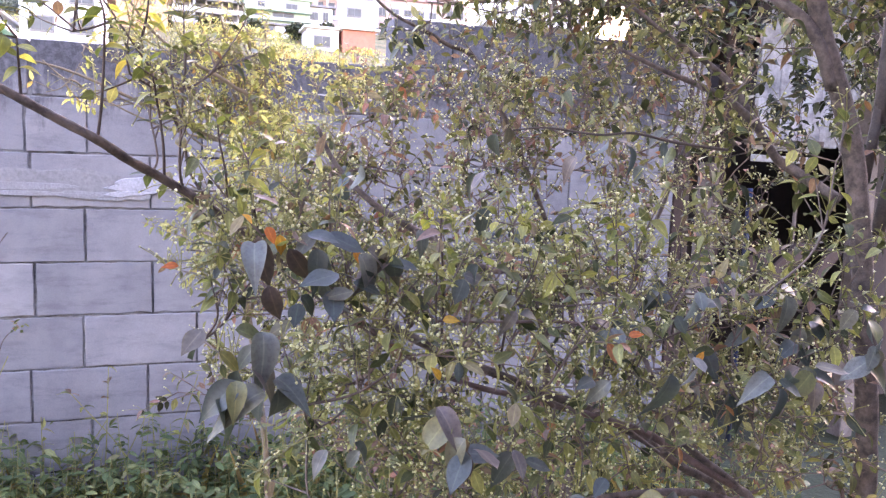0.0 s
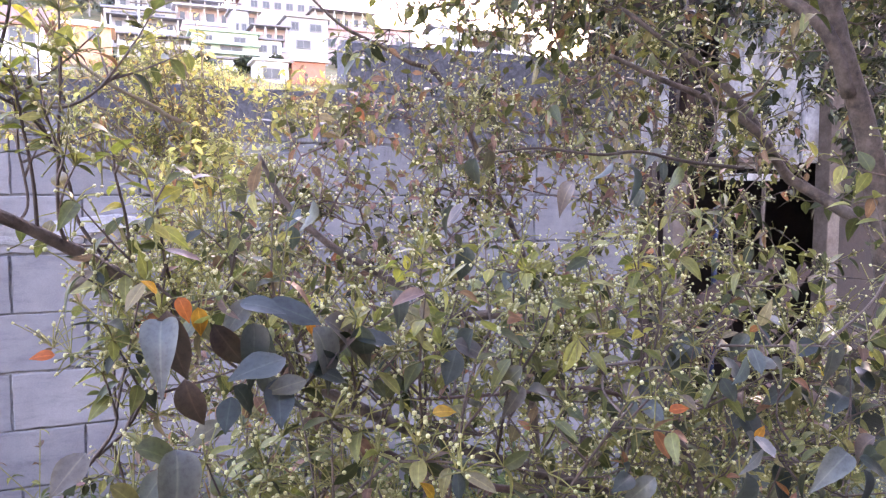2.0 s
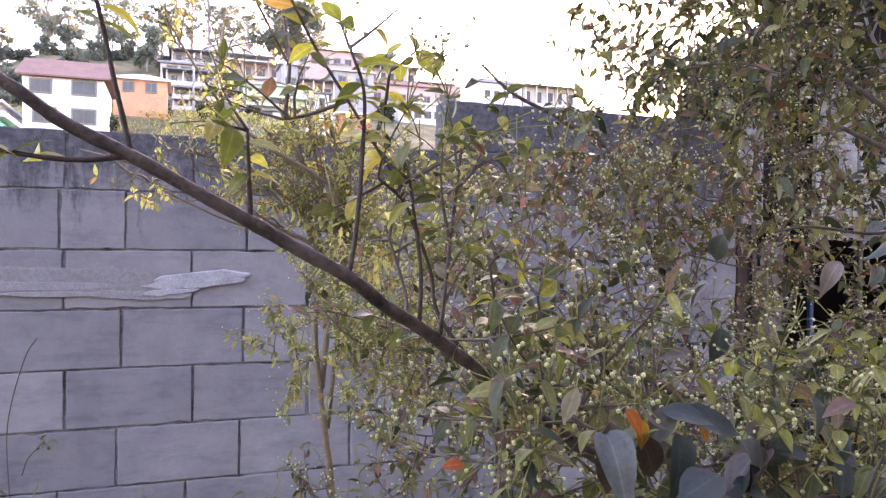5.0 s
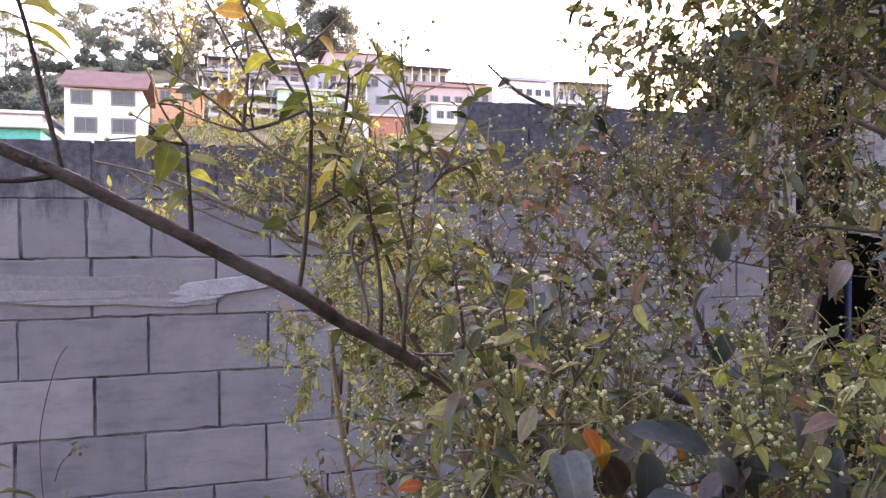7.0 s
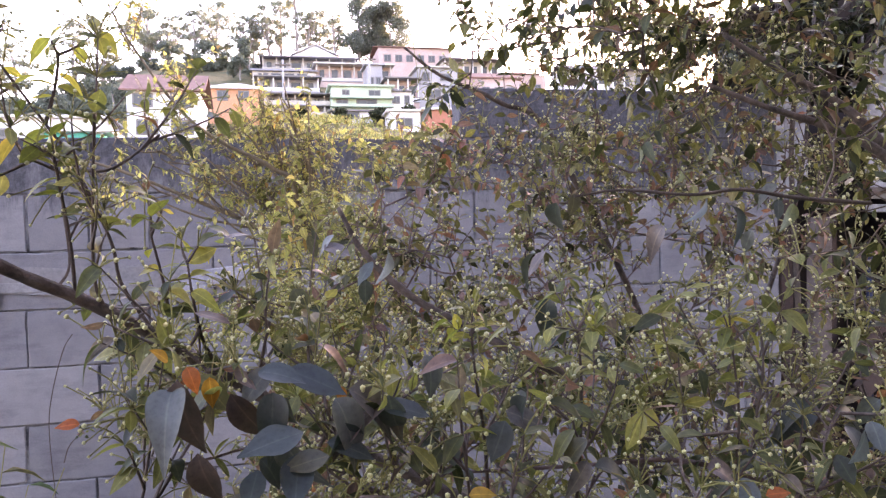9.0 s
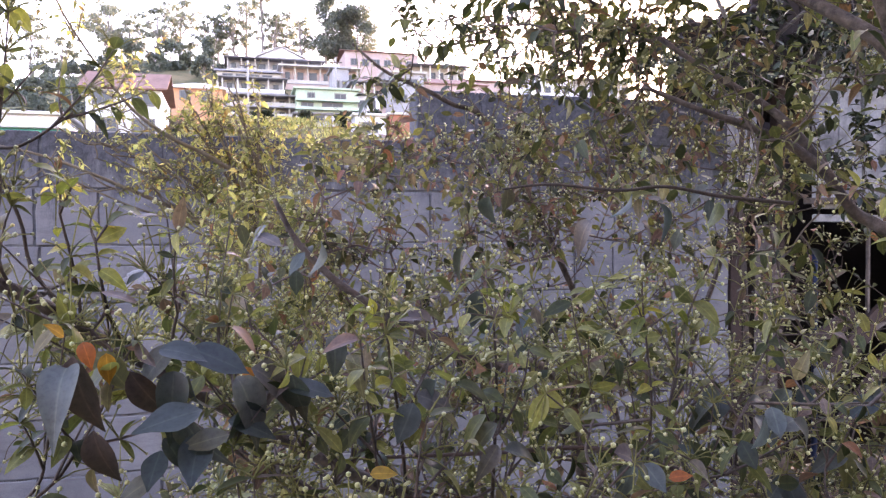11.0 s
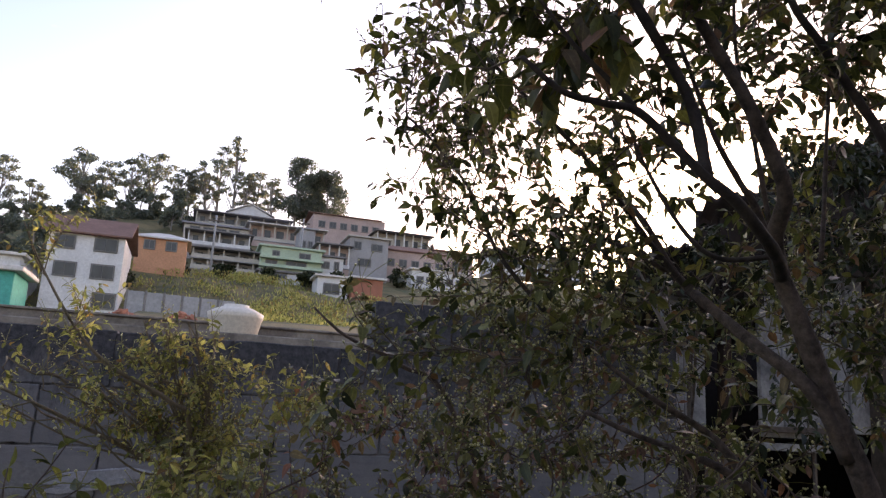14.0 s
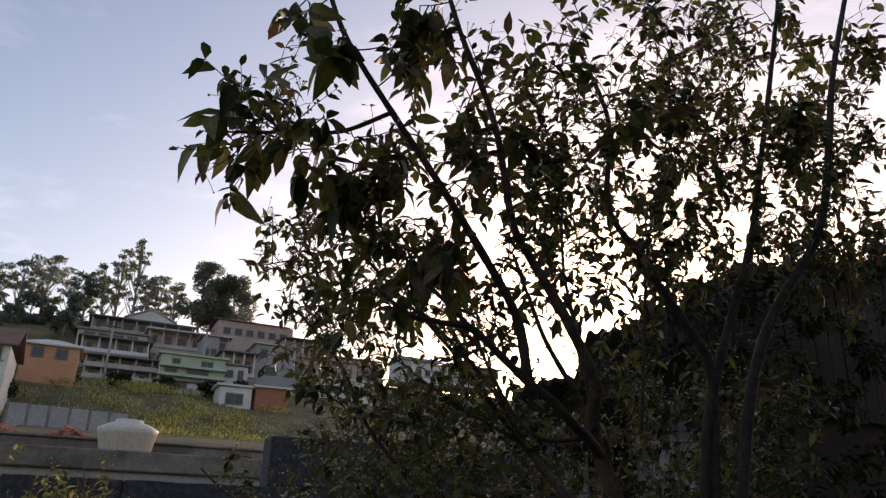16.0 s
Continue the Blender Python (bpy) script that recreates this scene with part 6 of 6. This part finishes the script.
# ---- yellow-green bush by the wall ----
def yellow_bush():
    base = (.75, 2.0, 0.0)
    bush = thing("bush", base, "fine-leaved yellow-green bush beside the block wall", "bush")
    o = np.array(base)
    limb(bush, [(.75, 2.0, -.05), (.74, 2.0, .6), (.66, 1.95, 1.2), (0.665, 1.900, 1.400), (0.573, 1.900, 1.462), (0.459, 1.900, 1.515), (0.300, 1.900, 1.583), (0.181, 1.900, 1.613)], 0.014, 0.003, M_TWIG_PALE)
    limb(bush, [(.68, 1.97, 1.1), (0.685, 1.850, 1.501), (0.636, 1.820, 1.572), (0.532, 1.800, 1.626), (0.453, 1.800, 1.692), (0.362, 1.800, 1.826), (0.316, 1.800, 1.915)], 0.01, 0.002, M_TWIG_PALE)
    limb(bush, [(.7, 2.0, 1.0), (0.724, 1.900, 1.503), (0.695, 1.900, 1.631), (0.665, 1.900, 1.771)], 0.009, 0.002, M_TWIG_PALE)
    fo = Foliage(np.random.default_rng(41), 0.0016)
    foot = (0.726, 1.900, 1.426)
    for tip, n in [((0.246, 1.900, 1.581), 7), ((0.349, 1.860, 1.623), 7), ((0.415, 1.900, 1.637), 9), ((0.485, 1.860, 1.545), 7), ((0.471, 1.900, 1.664), 10), ((0.540, 1.840, 1.660), 11), ((0.570, 1.900, 1.714), 11), ((0.620, 1.840, 1.683), 12), ((0.667, 1.900, 1.713), 11), ((0.716, 1.860, 1.685), 10), ((0.758, 1.900, 1.627), 10), ((0.770, 1.860, 1.535), 9), ((0.548, 1.950, 1.571), 10), ((0.652, 1.950, 1.614), 12), ((0.685, 1.840, 1.494), 10)]:
        a, e = np.array(foot), np.array(tip)
        bend = fo.rng.normal(0, .03, 3)
        limb(bush, [a, a * .6 + e * .4 + bend - (0, 0, .02), a * .25 + e * .75 + bend, e], 0.005, 0.0015, M_TWIG_PALE, "branch", "", 6)
        for u, r in ((.4, .6), (.7, 1.0), (.95, .9)):
            fo.clump(a * (1 - u + .12) + e * (u - .12) - o + bend * .5, a * (1 - u) + e * u - o, (.085 * r, .1 * r, .06 * r), int(n * r * .75), .022, .12, (.03, .08), 1.25, gap=.0095, up=.45)
    boughs = [
        ((0.452, 1.8, 1.704), (0.03, 0.05, 0.05), 10, 0.024, 0.15), ((0.384, 1.8, 1.804), (0.03, 0.05, 0.06), 10, 0.024, 0.15), ((0.885, 1.7, 1.561), (0.06, 0.1, 0.05), 22, 0.026, 0.15),
        ((0.736, 1.85, 1.427), (0.07, 0.12, 0.07), 44, 0.022, 0.15), ((0.761, 1.8, 1.308), (0.12, 0.12, 0.09), 60, 0.024, 0.15), ((0.859, 1.7, 1.225), (0.14, 0.14, 0.1), 60, 0.024, 0.15),
        ((0.738, 1.7, 1.139), (0.12, 0.14, 0.09), 40, 0.024, 0.15), ((0.593, 1.6, 1.293), (0.1, 0.12, 0.08), 34, 0.024, 0.15), ((0.655, 1.5, 1.222), (0.1, 0.1, 0.08), 30, 0.024, 0.15),
        ((0.714, 1.5, 1.42), (0.12, 0.14, 0.09), 36, 0.026, 0.15),
    ]
    fo.fill(bush, boughs, 3, (.04, .09), 1.15, .0095, .6)
    fo.build(bush, M_LEAF_Y, M_TWIG_PALE)


# ---- tangled bush between the yard and the wall ----
def middle_bush():
    base = (1.35, 1.5, 0.0)
    bush = thing("bush", base, "tangled olive-green bush with many pale berries before the wall", "bush")
    o = np.array(base)
    limb(bush, [(1.35, 1.5, -.05), (1.3, 1.4, .6), (1.142, 1.200, 1.159), (0.981, 1.100, 1.242), (0.874, 1.100, 1.300), (0.800, 1.100, 1.344), (0.742, 1.100, 1.401), (0.713, 1.100, 1.456)], 0.016, 0.004)
    limb(bush, [(1.38, 1.5, .3), (1.4, 1.5, 1.0), (1.160, 1.500, 1.570), (1.045, 1.500, 1.661), (0.935, 1.500, 1.708), (0.871, 1.500, 1.756)], 0.012, 0.003)
    limb(bush, [(1.36, 1.52, .5), (1.6, 1.6, 1.1), (1.75, 1.6, 1.5), (1.8, 1.6, 1.9)], 0.013, 0.004)
    fo = Foliage(np.random.default_rng(51), 0.0021)
    boughs = [
        ((1.076, 1.6, 1.55), (0.2, 0.2, 0.1), 24, 0.026, 0.18), ((1.261, 1.6, 1.509), (0.2, 0.2, 0.12), 40, 0.026, 0.18), ((1.401, 1.5, 1.567), (0.2, 0.2, 0.12), 36, 0.026, 0.18),
        ((0.97, 1.4, 1.382), (0.18, 0.2, 0.12), 21, 0.026, 0.18), ((1.221, 1.5, 1.332), (0.2, 0.2, 0.12), 14, 0.026, 0.18), ((1.403, 1.5, 1.264), (0.18, 0.2, 0.12), 11, 0.026, 0.18),
        ((0.833, 1.3, 1.235), (0.16, 0.16, 0.1), 35, 0.026, 0.18), ((1.041, 1.3, 1.192), (0.2, 0.16, 0.1), 26, 0.026, 0.18), ((1.27, 1.3, 1.172), (0.2, 0.16, 0.1), 35, 0.026, 0.18),
        ((1.588, 1.4, 1.188), (0.2, 0.2, 0.14), 35, 0.026, 0.18), ((1.815, 1.6, 1.369), (0.2, 0.2, 0.14), 31, 0.026, 0.18),
        ((0.78, 1.3, 1.33), (0.2, 0.2, 0.12), 44, 0.026, 0.18), ((1.026, 1.4, 1.386), (0.22, 0.2, 0.14), 29, 0.026, 0.18), ((1.278, 1.4, 1.393), (0.22, 0.2, 0.14), 29, 0.026, 0.18),
        ((1.267, 1.4, 1.59), (0.24, 0.2, 0.12), 44, 0.026, 0.18), ((1.556, 1.3, 1.403), (0.2, 0.2, 0.14), 24, 0.026, 0.18), ((0.809, 1.2, 1.194), (0.2, 0.2, 0.12), 40, 0.026, 0.18),
        ((1.116, 1.3, 1.106), (0.24, 0.2, 0.14), 34, 0.026, 0.18), ((1.452, 1.3, 0.924), (0.24, 0.2, 0.14), 44, 0.026, 0.18), ((0.951, 1.3, 0.85), (0.24, 0.2, 0.14), 52, 0.026, 0.18),
        ((1.259, 1.3, 0.759), (0.24, 0.2, 0.14), 49, 0.026, 0.18), ((1.76, 1.3, 0.836), (0.24, 0.2, 0.14), 44, 0.026, 0.18), ((0.712, 1.5, 0.917), (0.18, 0.2, 0.12), 35, 0.026, 0.18),
        ((0.9, 1.4, 1.5), (0.2, 0.2, 0.1), 16, 0.026, 0.18), ((1.1, 1.4, 1.47), (0.2, 0.2, 0.1), 16, 0.026, 0.18), ((0.85, 1.25, 1.42), (0.14, 0.15, 0.08), 14, 0.026, 0.18),
        ((1.35, 1.4, 1.46), (0.2, 0.2, 0.1), 14, 0.026, 0.18),
        ((1.5, 1.1, .95), (.22, .2, .16), 26, .032, .2), ((1.72, 1.2, .9), (.22, .2, .16), 24, .034, .15), ((1.4, 1.05, .78), (.2, .2, .12), 20, .034, .15),
    ]
    fo.fill(bush, boughs, 3, (.05, .11), 1.3, .0125)
    fo.build(bush, M_LEAF_R, M_BARK_RED)


# ---- climber over the shed roof ----
def climber():
    base = (2.72, 2.86, 0.0)
    plant = thing("climber", base, "dense dark-leaved climber hanging over the shed roof", "climber")
    o = np.array(base)
    limb(plant, [(2.72, 2.86, -.05), (2.7, 2.82, 1.0), (2.68, 2.8, 1.9), (2.9, 2.78, 2.3), (3.5, 2.78, 2.6), (4.6, 2.78, 2.95)], 0.02, 0.008, M_TWIG)
    fo = Foliage(np.random.default_rng(71))
    for k in range(18):
        x = 2.3 + 0.19 * k
        z = 2.2 if x < 2.7 else 2.4 if x < 3.18 else 2.64 if x < 3.66 else float(np.interp(x, [3.66, 4.4, 5.9], [2.94, 3.3, 3.72]))
        fo.clump((x - .1 - o[0], 2.78 - o[1], z - .3), (x - o[0], 2.8 - o[1], z - .13), (.15, .1, .1), 28 if x < 3.1 else 34, .055, 0.0, (.06, .13), 1.2)
    for k in range(36):
        x = 3.05 + 0.23 * (k % 12)
        z = 2.62 - 0.45 * (k // 12) + .1 * (k % 3)
        fo.clump((x - o[0], 2.62 - o[1], min(2.5, z + .2)), (x - o[0], 2.58 - o[1], z), (.2, .1, .2), 26, .06, 0.0, (.06, .13), 1.2)
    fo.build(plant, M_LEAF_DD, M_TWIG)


climber()
big_tree()
near_shrub()
yellow_bush()
middle_bush()
